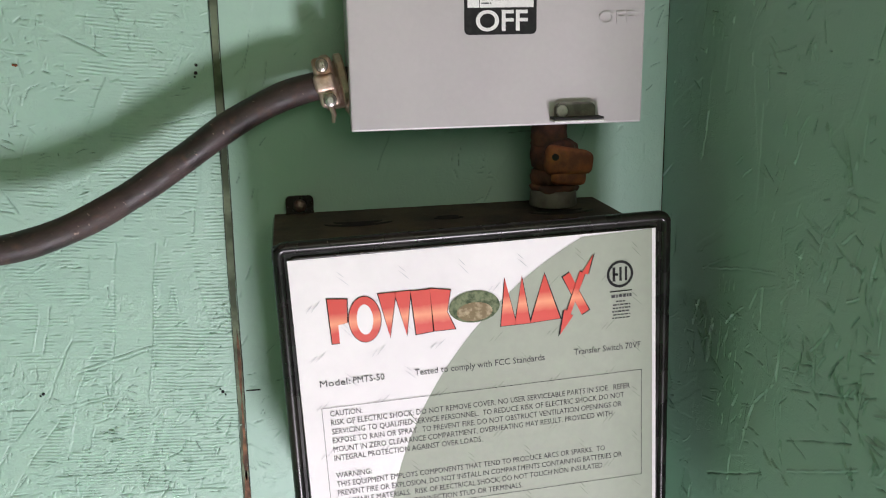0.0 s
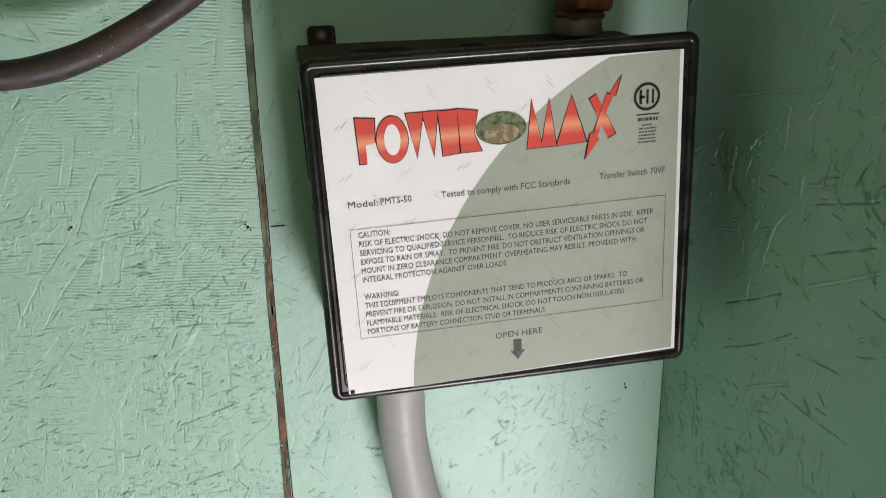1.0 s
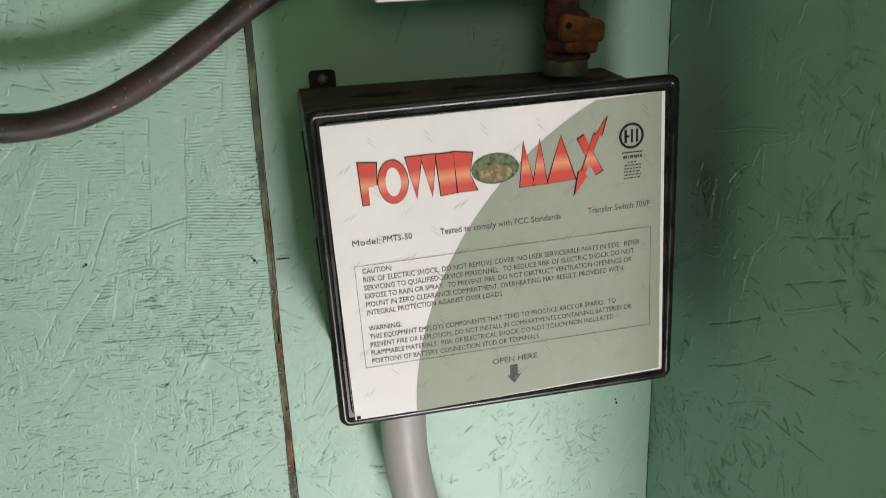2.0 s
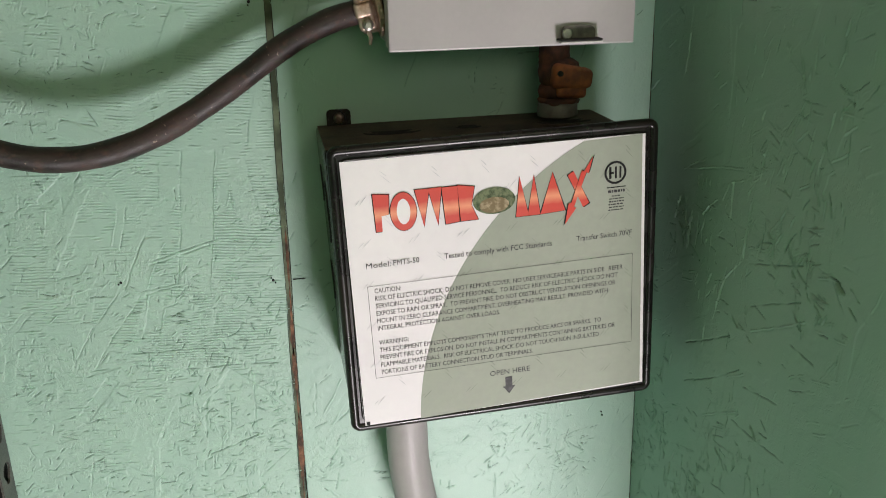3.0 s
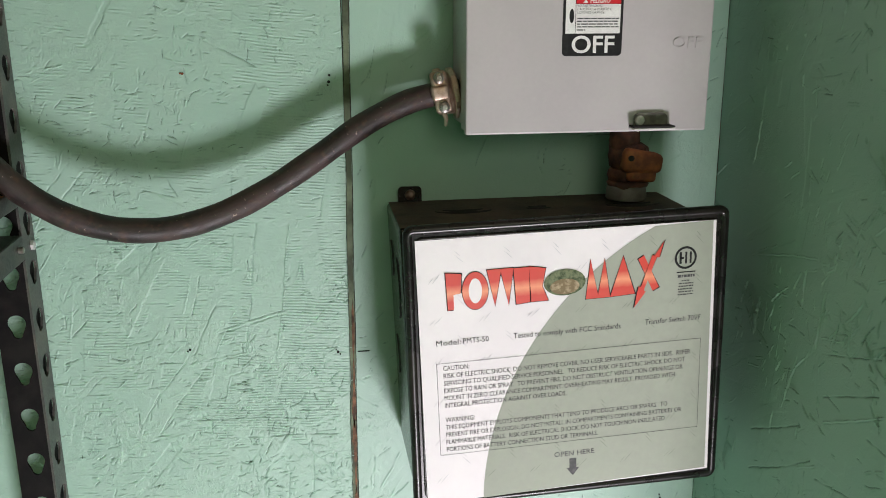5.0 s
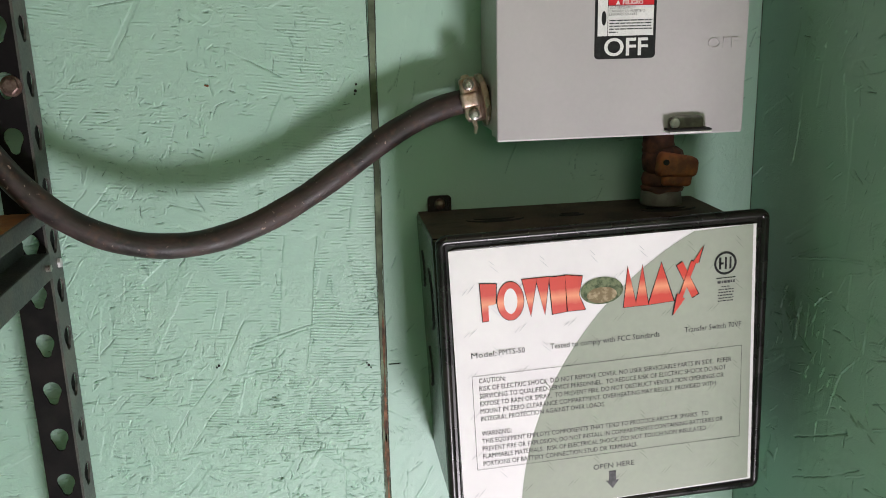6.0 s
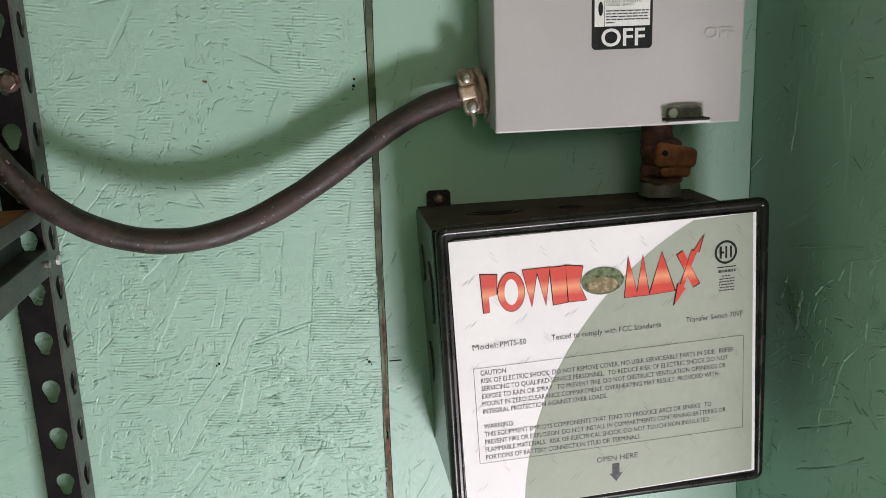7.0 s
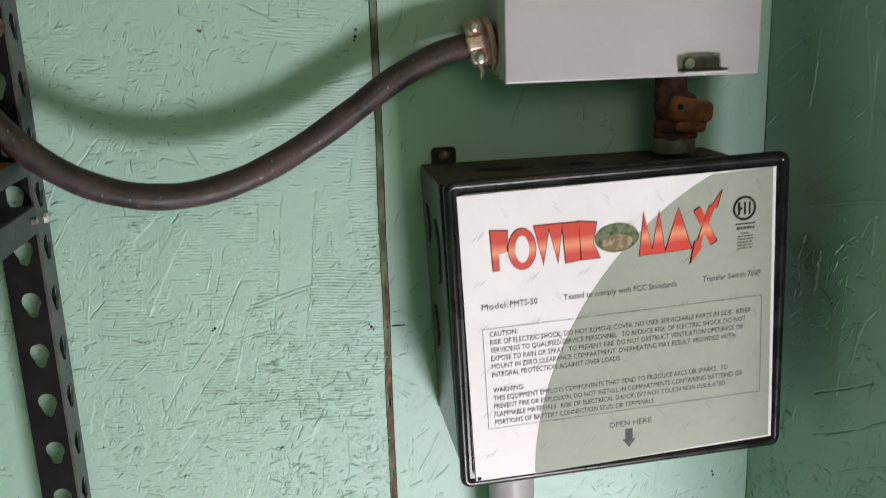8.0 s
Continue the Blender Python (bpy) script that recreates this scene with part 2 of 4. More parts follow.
def lathe(profile, centre, axis="z", sides=28, bm=None):
    """(distance along, radius) pairs turned about an axis through centre."""
    d = {"x": Vector((1, 0, 0)), "y": Vector((0, 1, 0)), "z": Vector((0, 0, 1))}[axis]
    bm = bm or bmesh.new()
    u = d.orthogonal().normalized()
    v = d.cross(u)
    rings = [[bm.verts.new(Vector(centre) + d * h + max(r, 1e-5) * (math.cos(a) * u + math.sin(a) * v))
              for a in (2 * math.pi * k / sides for k in range(sides))] for h, r in profile]
    for a, b in zip(rings, rings[1:]):
        for k in range(sides):
            bm.faces.new((a[k], a[(k + 1) % sides], b[(k + 1) % sides], b[k]))
    bm.faces.new(rings[0][::-1])
    bm.faces.new(rings[-1])
    return bm


def smooth_path(points, steps=10):
    """Catmull-Rom through the points."""
    p = [Vector(q) for q in points]
    p = [2 * p[0] - p[1]] + p + [2 * p[-1] - p[-2]]
    out = []
    for a, b, c, d in zip(p, p[1:], p[2:], p[3:]):
        for k in range(steps):
            t = k / steps
            out.append(0.5 * (2 * b + (c - a) * t + (2 * a - 5 * b + 4 * c - d) * t * t + (3 * b - a - 3 * c + d) * t ** 3))
    return out + [p[-2]]


def flat(points, y, depth=0.0, bm=None):
    """A flat figure of (x, z) points, facing -y at y, with some thickness."""
    bm = bm or bmesh.new()
    front = [bm.verts.new((x, y, z)) for x, z in points]
    f = bm.faces.new(front)
    if f.normal.length == 0:
        f.normal_update()
    if f.normal.y > 0:
        f.normal_flip()
    if depth:
        back = [bm.verts.new((x, y + depth, z)) for x, z in points]
        n = len(points)
        for k in range(n):
            bm.faces.new((front[k], back[k], back[(k + 1) % n], front[(k + 1) % n]))
    return bm


def arc(cx, cz, r, a0, a1, n=16, rz=None):
    rz = rz or r
    return [(cx + r * math.cos(radians(a0 + (a1 - a0) * k / n)), cz + rz * math.sin(radians(a0 + (a1 - a0) * k / n))) for k in range(n + 1)]


def rounded(x0, x1, z0, z1, r, n=5):
    return (arc(x1 - r, z1 - r, r, 0, 90, n) + arc(x0 + r, z1 - r, r, 90, 180, n)
            + arc(x0 + r, z0 + r, r, 180, 270, n) + arc(x1 - r, z0 + r, r, 270, 360, n))


def pierced(outer, holes, depth):
    """A plate in x and z, pierced by holes, from y = 0 back to y = depth."""
    bm = bmesh.new()
    loops, edges = [], []
    for loop in [outer] + holes:
        vs = [bm.verts.new((x, 0, z)) for x, z in loop]
        edges += [bm.edges.new((vs[k], vs[(k + 1) % len(vs)])) for k in range(len(vs))]
        loops.append(vs)
    bmesh.ops.triangle_fill(bm, use_beauty=True, use_dissolve=False, edges=edges)
    faces = bm.faces[:]
    copy = bmesh.ops.duplicate(bm, geom=bm.verts[:] + bm.edges[:] + faces)
    pair = copy["vert_map"]
    for vs in loops:
        back = [pair[v] for v in vs]
        for k in range(len(vs)):
            j = (k + 1) % len(vs)
            bm.faces.new((vs[k], vs[j], back[j], back[k]))
    for v in [pair[v] for vs in loops for v in vs]:
        v.co.y = depth
    bmesh.ops.recalc_face_normals(bm, faces=bm.faces[:])
    return bm


def lettering(name, body, x, z, width, height, y, mat, parent, depth=0.0, bold=0.0):
    """Words that start at x, with capitals of that height, standing on z, fitted to the width."""
    cu = bpy.data.curves.new(name, "FONT")
    cu.body, cu.resolution_u, cu.offset = body, 5 if height > 0.007 else 2, bold
    ob = bpy.data.objects.new(name, cu)
    scene.collection.objects.link(ob)
    bpy.context.view_layer.update()
    me = bpy.data.meshes.new_from_object(ob.evaluated_get(bpy.context.evaluated_depsgraph_get()))
    bpy.data.objects.remove(ob)
    bpy.data.curves.remove(cu)
    co = np.zeros(len(me.vertices) * 3)
    me.vertices.foreach_get("co", co)
    co = co.reshape(-1, 3)
    lo, hi = co[:, 0].min(), co[:, 0].max()
    out = np.zeros_like(co)
    out[:, 0] = x + (co[:, 0] - lo) / (hi - lo) * width
    out[:, 1] = y
    out[:, 2] = z + co[:, 1] / 0.70 * height
    me.vertices.foreach_set("co", out.ravel())
    me.materials.clear()
    me.materials.append(mat)
    if depth:
        bm = bmesh.new()
        bm.from_mesh(me)
        got = bmesh.ops.extrude_face_region(bm, geom=bm.faces[:])
        for v in got["geom"]:
            if isinstance(v, bmesh.types.BMVert):
                v.co.y -= depth
        bmesh.ops.recalc_face_normals(bm, faces=bm.faces[:])
        bm.to_mesh(me)
        bm.free()
    me.name = name
    ob = new(name, me)
    ob.parent = parent
    return ob


# ---- strand board walls ----
def wavy(rng, shape, cells):
    """Smooth random values between -1 and 1 over a grid, about cells of them each way."""
    n = max(int(cells * shape[0] / max(shape)), 2) + 2, max(int(cells * shape[1] / max(shape)), 2) + 2
    g = rng.uniform(-1, 1, n)
    y, x = np.linspace(0, n[0] - 1.001, shape[0]), np.linspace(0, n[1] - 1.001, shape[1])
    j, i = y.astype(int), x.astype(int)
    fy, fx = (y - j)[:, None], (x - i)[None, :]
    fy, fx = fy * fy * (3 - 2 * fy), fx * fx * (3 - 2 * fx)
    a, b = g[j][:, i], g[j][:, i + 1]
    c, d = g[j + 1][:, i], g[j + 1][:, i + 1]
    return (a * (1 - fx) + b * fx) * (1 - fy) + (c * (1 - fx) + d * fx) * fy


def strand_relief(nu, nv, step, seed, look_of, origin, flakes, lines, combed):
    """Heights and dark crack tone of pressed strands under paint: combed saw marks, flakes with open edges, torn
    splinters.
    """
    rng = np.random.default_rng(seed)
    shape = (nv, nu)
    uu = np.arange(nu)[None, :] * step + origin[0] + np.zeros(shape)
    vv = np.arange(nv)[:, None] * step + origin[1] + np.zeros(shape)
    comb, proud = look_of["comb"], look_of["proud"]
    h = 0.00022 * look_of["uneven"] * wavy(rng, shape, 14)
    torn = np.clip(1.6 * wavy(rng, shape, 9) - 0.35, 0, 1)
    h += 0.0002 * torn * wavy(rng, shape, 130) * (1 + 0.6 * wavy(rng, shape, 260))
    crack_tone = np.zeros(shape)
    if comb:
        # saw marks: nearly level grooves, each broken into dashes of its own
        amount = look_of["dashes"] + 0.5 * wavy(rng, shape, 9) + 0.25 * wavy(rng, shape, 30)
        for cu, cv, ru, rv, more in combed:
            amount += more * np.exp(-((uu - cu) / ru) ** 4 - ((vv - cv) / rv) ** 4)
        pitch = 0.00275
        lane = (vv + 0.075 * uu + 0.0022 * wavy(rng, shape, 12) + 0.0007 * wavy(rng, shape, 45)) / pitch
        number = np.floor(lane).astype(int)
        number -= number.min()
        off = (lane - np.floor(lane) - 0.5) * pitch
        bins = int(nu * step / 0.008) + 3
        table = rng.uniform(0, 1, (number.max() + 1, bins))
        shift = rng.uniform(0, 1, number.max() + 1)
        place = (uu - origin[0]) / 0.008 + shift[number]
        k = place.astype(int)
        f = place - k
        f = f * f * (3 - 2 * f)
        here = table[number, k] * (1 - f) + table[number, np.minimum(k + 1, bins - 1)] * f
        on = np.clip((amount - here) * 6, 0, 1)
        fine = 0.65 + 0.5 * wavy(rng, shape, 190)
        groove = np.exp(-((off + 0.0002 * wavy(rng, shape, 150)) / 0.00052) ** 2) * on * fine
        lip = np.exp(-((off + 0.00105) / 0.0006) ** 2) * on
        h += comb * (0.8 * lip - groove)
        crack_tone = np.maximum(crack_tone, 0.7 * groove * np.clip(0.05 + 1.0 * wavy(rng, shape, 70), 0, 1))
    area = nu * nv * step * step

    def window(cu, cv, ru, rv):
        i0, i1 = max(int((cu - ru) / step), 0), min(int((cu + ru) / step) + 2, nu)
        j0, j1 = max(int((cv - rv) / step), 0), min(int((cv + rv) / step) + 2, nv)
        if i1 <= i0 or j1 <= j0:
            return None
        u, v = np.meshgrid(np.arange(i0, i1) * step - cu, np.arange(j0, j1) * step - cv)
        return (slice(j0, j1), slice(i0, i1)), u, v

    def edge_line(at, a, b, lo, hi, height, darken, wide=0.00045):
        on = np.clip(np.minimum(a - lo, hi - a) / 0.002, 0, 1) * np.clip(1.2 + np.sin(a * rng.uniform(90, 260) + rng.uniform(0, 6)), 0, 1)
        line = np.exp(-(b / wide) ** 2) * on
        h[at] += height * line
        if height > 0:
            h[at] -= 0.4 * height * np.exp(-((b + 2.2 * wide) / wide) ** 2) * on
        crack_tone[at] = np.maximum(crack_tone[at], line ** 2 * darken)

    def flake(cu, cv, length, width, ang, edges):
        c, s = math.cos(ang), math.sin(ang)
        got = window(cu, cv, abs(c) * length / 2 + abs(s) * width / 2 + 0.004, abs(s) * length / 2 + abs(c) * width / 2 + 0.004)
        if not got:
            return
        at, u, v = got
        a, b = u * c + v * s, -u * s + v * c
        b = b + 0.0007 * np.sin(a * rng.uniform(40, 110) + rng.uniform(0, 6)) + 0.0003 * np.sin(a * rng.uniform(200, 420))
        end = length / 2 + 0.002 * np.sin(b * rng.uniform(300, 700) + rng.uniform(0, 6))
        inside = np.clip((width / 2 - np.abs(b)) / 0.001, 0, 1) * np.clip((end - np.abs(a)) / 0.002, 0, 1)
        own = 0.12 * h[at] + look_of["uneven"] * (rng.normal(0, 0.00015) + rng.normal(0, 0.012) * b)
        h[at] = h[at] * (1 - inside) + own * inside
        crack_tone[at] *= 1 - 0.85 * inside
        for edge in (-1, 1):
            if rng.random() < edges:
                lo, hi = sorted(rng.uniform(-length / 2, length / 2, 2)) if edges < 1 else (-length / 2, length / 2)
                up = rng.random() < look_of["raised"]
                edge_line(at, a, b - edge * width / 2, lo, hi, proud * rng.uniform(0.0002, 0.0005) * (1 if up else -1), 0.0 if up else rng.uniform(0.2, 1.0))

    for _ in range(int(area * look_of["strands"])):
        ang = rng.choice(look_of["grain"]) + rng.normal(0, 0.14)
        flake(rng.uniform(0, nu * step), rng.uniform(0, nv * step), rng.uniform(0.02, 0.085), rng.uniform(0.005, 0.02), ang, 0.5)
    for cu, cv, length, width, ang in flakes:
        flake(cu - origin[0], cv - origin[1], length, width, ang, 1)
    for cu, cv, length, ang, up in lines:
        got = window(cu - origin[0], cv - origin[1], length / 2 + 0.004, length / 2 + 0.004)
        if got:
            at, u, v = got
            c, s = math.cos(ang), math.sin(ang)
            a, b = u * c + v * s, -u * s + v * c
            b = b + 0.0009 * np.sin(a * rng.uniform(25, 70) + rng.uniform(0, 6)) + 0.0002 * np.sin(a * 400)
            edge_line(at, a, b, -length / 2, length / 2, proud * 0.00045 * (1 if up else -1), 0.1 if up else 1.0, 0.0005)
    crowd = np.clip(0.3 + 0.9 * wavy(rng, shape, 8) + 0.5 * wavy(rng, shape, 22) + 0.45 * np.clip((1.15 - vv) / 0.05, 0, 1), 0, 1)
    crowd *= np.clip((look_of["rough_below"] - vv) / 0.1, 0.2, 1)
    for _ in range(int(area * look_of["strokes"])):
        cu, cv, ang = rng.uniform(0, nu * step), rng.uniform(0, nv * step), rng.choice(look_of["lean"]) + rng.normal(0, 0.12)
        if rng.random() > crowd[min(int(cv / step), nv - 1), min(int(cu / step), nu - 1)]:
            continue
        for _ in range(rng.integers(1, 5)):
            length, wide = look_of["reach"] * (0.002 + 0.0065 * rng.random() + 0.012 * rng.random() ** 6), rng.uniform(0.0003, 0.00046)
            pu, pv, pa = cu + rng.normal(0, 0.007), cv + rng.normal(0, 0.007), ang + rng.normal(0, 0.25)
            got = window(pu, pv, length / 2 + 0.003, length / 2 + 0.003)
            if not got:
                continue
            at, u, v = got
            c, s = math.cos(pa), math.sin(pa)
            a, b = u * c + v * s, -u * s + v * c
            b = b + 0.00025 * np.sin(a * rng.uniform(300, 900) + rng.uniform(0, 6)) + rng.normal(0, 4) * a * a
            up = rng.random() < look_of["raised"]
            edge_line(at, a, b, -length / 2, length / 2, proud * rng.uniform(0.0002, 0.0006) * (1 if up else -1), rng.uniform(0, 0.2) if up else rng.uniform(0.5, 1.7), wide)
    return h, crack_tone


def osb_panel(u0, u1, v0, v1, fu0, fu1, fv0, fv1, seed, m, parent, step, look_of, flakes=(), lines=(), combed=(), mat=OSB_SMOOTH):
    """A board in its own plane, u across and v up, finely modelled from fu0 to fu1 and fv0 to fv1."""
    def line(a, b, fa, fb):
        fine = np.arange(fa, fb + step / 2, step)
        head = np.linspace(a, fa, max(int((fa - a) / 0.15), 1) + 1)[:-1] if fa - a > 1e-6 else np.array([])
        tail = np.linspace(fine[-1], b, max(int((b - fb) / 0.15), 1) + 1)[1:] if b - fb > 1e-6 else np.array([])
        fine[-1] = fine[-1] if len(tail) else b
        return np.concatenate(([a], head, fine, tail, [b])), 1 + len(head), len(fine)
    us, iu, nu = line(u0, u1, fu0, fu1)
    vs, iv, nv = line(v0, v1, fv0, fv1)
    gu, gv = np.meshgrid(us, vs)
    h = np.zeros((len(vs), len(us)))
    crack_tone = np.zeros_like(h)
    h[iv:iv + nv, iu:iu + nu], crack_tone[iv:iv + nv, iu:iu + nu] = strand_relief(nu, nv, step, seed, look_of, (fu0, fv0), flakes, lines, combed)
    for near, on in ((gu - fu0, fu0 - u0 > 1e-6), (fu1 - gu, u1 - fu1 > 1e-6), (gv - fv0, True), (fv1 - gv, True)):
        if on:
            h *= np.clip(near / 0.02, 0, 1)
    h[0, :] = h[-1, :] = -0.011
    h[:, 0] = h[:, -1] = -0.011
    co = np.stack([gu, gv, h], -1).reshape(-1, 3)
    a = (np.arange(len(vs) - 1)[:, None] * len(us) + np.arange(len(us) - 1)[None, :]).ravel()
    quads = np.stack([a, a + 1, a + 1 + len(us), a + len(us)], -1)
    me = bpy.data.meshes.new("osb_panel")
    me.vertices.add(len(co))
    me.vertices.foreach_set("co", co.ravel())
    me.loops.add(quads.size)
    me.loops.foreach_set("vertex_index", quads.ravel())
    me.polygons.add(len(quads))
    me.polygons.foreach_set("loop_start", np.arange(0, quads.size, 4))
    me.polygons.foreach_set("use_smooth", np.ones(len(quads), bool))
    me.update(calc_edges=True)
    me.attributes.new("crack_tone", "FLOAT", "POINT").data.foreach_set("value", crack_tone.ravel())
    me.materials.append(mat)
    ob = new("osb_panel", me)
    ob.parent = parent
    ob.matrix_world = m
    return ob


SEAM, CORNER, ROOM_X, ROOM_E, ROOM_H, STUB = -0.3690, -0.0075, -1.6, 0.7, 2.2, -0.5
BACK = Matrix(((1, 0, 0, 0), (0, 0, -1, 0), (0, 1, 0, 0), (0, 0, 0, 1)))
RIGHT = Matrix(((0, 0, -1, CORNER), (-1, 0, 0, 0), (0, 1, 0, 0), (0, 0, 0, 1)))

wall_north = tagged(part("wall_north", box(ROOM_X - 0.1, CORNER + 0.1, 0.0125, 0.1, FLOOR, ROOM_H), RAW_EDGE),
                    "mint green painted strand board wall", "wall", kind="structure")
wall_east = tagged(part("wall_east", box(CORNER + 0.0125, CORNER + 0.1, STUB, 0.0125, FLOOR, ROOM_H), RAW_EDGE),
                   "dark mint green painted strand board wall", "wall", kind="structure")
# saw-marked board beside the shelving: flake and crack are centre, length, (width,) angle
COMBED_LOOK = dict(rough_below=9.0, comb=0.00066, dashes=0.25, strands=700, strokes=12500, raised=0.4, uneven=1.2, reach=0.95, proud=2.5,
                   grain=(1.45, 1.05, 0.95, 1.6, 0.2, 2.6), lean=(0.0, -0.08, 0.1, 1.45, 1.6, 0.9, 0.15, 1.3, -0.05))
PLAIN_LOOK = dict(rough_below=1.33, comb=0.0, dashes=0.0, strands=900, strokes=4200, raised=0.35, uneven=0.6, reach=1.35, proud=2.3,
                  grain=(1.2, 0.9, 1.5, 0.4), lean=(0.1, 0.9, 1.2, 2.4, 0.4))
FLAKY_LOOK = dict(rough_below=9.0, comb=0.0, dashes=0.0, strands=600, strokes=5200, raised=0.65, uneven=0.9, reach=1.7, proud=3.2,
                  grain=(1.5, 1.35, 0.4, 0.5, 0.1), lean=(1.25, 1.45, 1.55, 0.45, 0.1, 2.7))
FLAKES = ((-0.538, 1.190, 0.100, 0.019, 0.94), (-0.499, 1.246, 0.06, 0.018, 1.12), (-0.447, 1.285, 0.135, 0.030, 1.44), (-0.462, 1.257, 0.068, 0.0035, 0.24),
          (-0.484, 1.223, 0.037, 0.003, 0.12), (-0.516, 1.286, 0.042, 0.008, 1.28), (-0.425, 1.087, 0.055, 0.024, 1.5), (-0.621, 1.196, 0.045, 0.006, 0.81))
CRACKS = ((-0.467, 1.504, 0.052, 2.63, 0), (-0.576, 1.557, 0.045, 0.12, 0), (-0.619, 1.258, 0.034, 0.82, 0), (-0.439, 1.049, 0.058, 0.31, 0), (-0.446, 0.984, 0.062, 0.28, 0),
          (-0.390, 1.445, 0.042, 0.24, 0), (-0.528, 1.392, 0.032, 2.07, 0), (-0.537, 1.382, 0.03, 2.87, 0), (-0.47, 1.158, 0.11, -0.06, 0), (-0.43, 1.137, 0.09, -0.05, 0))
SAW_MARKS = ((-0.464, 1.160, 0.075, 0.05, 0.75), (-0.404, 1.293, 0.032, 0.05, 0.6), (-0.531, 1.315, 0.055, 0.02, 0.5), (-0.416, 1.416, 0.055, 0.022, 0.5), (-0.6, 1.26, 0.035, 0.03, 0.5))
EAST_CRACKS = ((0.137, 1.337, 0.096, 0.21, 1), (0.196, 1.299, 0.05, 1.48, 1), (0.180, 1.260, 0.035, 0.79, 1), (0.160, 1.226, 0.046, 1.23, 1), (0.238, 1.286, 0.076, 0.30, 0),
               (0.243, 1.255, 0.073, 0.45, 0), (0.249, 1.239, 0.08, 0.51, 1), (0.145, 1.182, 0.089, 0.50, 0), (0.177, 1.124, 0.074, 0.54, 1), (0.237, 1.133, 0.082, 0.08, 0),
               (0.236, 1.173, 0.053, 0.17, 0), (0.284, 1.231, 0.033, 3.02, 0), (0.169, 1.317, 0.036, 1.50, 1), (0.072, 1.285, 0.027, 1.19, 1), (0.233, 1.303, 0.028, 1.69, 1),
               (0.165, 1.155, 0.092, 0.56, 0))
osb_panel(ROOM_X, SEAM - 0.0005, FLOOR, ROOM_H, -0.75, SEAM - 0.0005, 0.93, 1.59, 3, BACK, wall_north, 0.00065, COMBED_LOOK, FLAKES, CRACKS, SAW_MARKS, OSB)
osb_panel(SEAM + 0.0005, CORNER - 0.0005, FLOOR, ROOM_H, SEAM + 0.0005, CORNER - 0.0005, 0.86, 1.57, 4, BACK, wall_north, 0.0009, PLAIN_LOOK)
osb_panel(0, -STUB, FLOOR, ROOM_H, 0, 0.36, 0.88, 1.57, 6, RIGHT, wall_east, 0.00066, FLAKY_LOOK, (), EAST_CRACKS)


def ragged(x, wide, y, depth, z0, z1, sway, rough=0.5):
    """A thin upright sliver with wandering, uneven edges."""
    bm = bmesh.new()
    rows = []
    count = max(int((z1 - z0) / 0.0034), 3)
    for k in range(count + 1):
        z = z0 + (z1 - z0) * k / count
        taper = min(1.0, 0.15 + min(z - z0, z1 - z) / 0.02)
        drift = sway * math.sin(z * 37) + rough * random.uniform(-0.0004, 0.0004)
        half = taper * wide * (1 + rough * math.sin(z * 61 + 1) + rough * random.uniform(-0.5, 0.8))
        rows.append([bm.verts.new((x + drift + e * half, y, z)) for e in (-1, 1)])
    for a, b in zip(rows, rows[1:]):
        bm.faces.new((a[0], a[1], b[1], b[0]))
    got = bmesh.ops.extrude_face_region(bm, geom=bm.faces[:])
    for v in got["geom"]:
        if isinstance(v, bmesh.types.BMVert):
            v.co.y += depth
    bmesh.ops.recalc_face_normals(bm, faces=bm.faces[:])
    return bm


def leaning(bm, lean=0.0135):
    """The joint between the boards leans a little."""
    for v in bm.verts:
        v.co.x += lean * (v.co.z - 1.26)
    return bm


part("joint_strip", leaning(ragged(SEAM, 0.0026, -0.0006, 0.006, 0.85, 1.62, 0.0003, 0.12)), SEAM_PAINT, wall_north, "olive green paint over the joint")
# Joint edges drawn as dark slivers laid over the boards.
part("open_joint", leaning(ragged(SEAM + 0.0030, 0.00034, -0.0009, 0.003, 0.85, 1.62, 0.0003, 0.25)), JOINT_GAP, wall_north, "dark ragged gap beside the joint")
part("open_joint", leaning(ragged(SEAM - 0.0029, 0.00016, -0.0009, 0.003, 0.85, 1.62, 0.0003, 0.25)), JOINT_GAP, wall_north, "dark ragged gap beside the joint")
for z0, z1, w in ((0.86, 0.99, 0.0014), (0.984, 1.075, 0.0018), (1.068, 1.15, 0.0015), (1.14, 1.215, 0.0014), (1.21, 1.275, 0.0008)):
    part("wood_splinter", leaning(ragged(SEAM + 0.0008, w, -0.0011, 0.003, z0, z1, 0.0003)), RAW_EDGE, wall_north, "bare brown wood in the joint")

# Unseen walls, added; the alcove leaves the lamp a way past the stub.
tagged(part("wall_west", box(ROOM_X - 0.1, ROOM_X, REAR_Y, 0.0125, FLOOR, ROOM_H), BOUNCE_GREEN), "unseen green wall added to close the room", "wall", kind="structure")
tagged(part("wall_unseen_alcove", box(ROOM_E, ROOM_E + 0.1, REAR_Y, STUB + 0.1, FLOOR, ROOM_H), BOUNCE_GREEN), "unseen green wall added to close the room", "wall", kind="structure")
tagged(part("wall_unseen_alcove_end", box(CORNER + 0.1, ROOM_E, STUB, STUB + 0.1, FLOOR, ROOM_H), BOUNCE_GREEN), "unseen green wall added to close the room", "wall", kind="structure")
south = box(ROOM_X - 0.1, FILL_OPENING[0], REAR_Y - 0.1, REAR_Y, FLOOR, ROOM_H)
south = box(KEY_OPENING[1], ROOM_E + 0.1, REAR_Y - 0.1, REAR_Y, FLOOR, ROOM_H, bm=south)
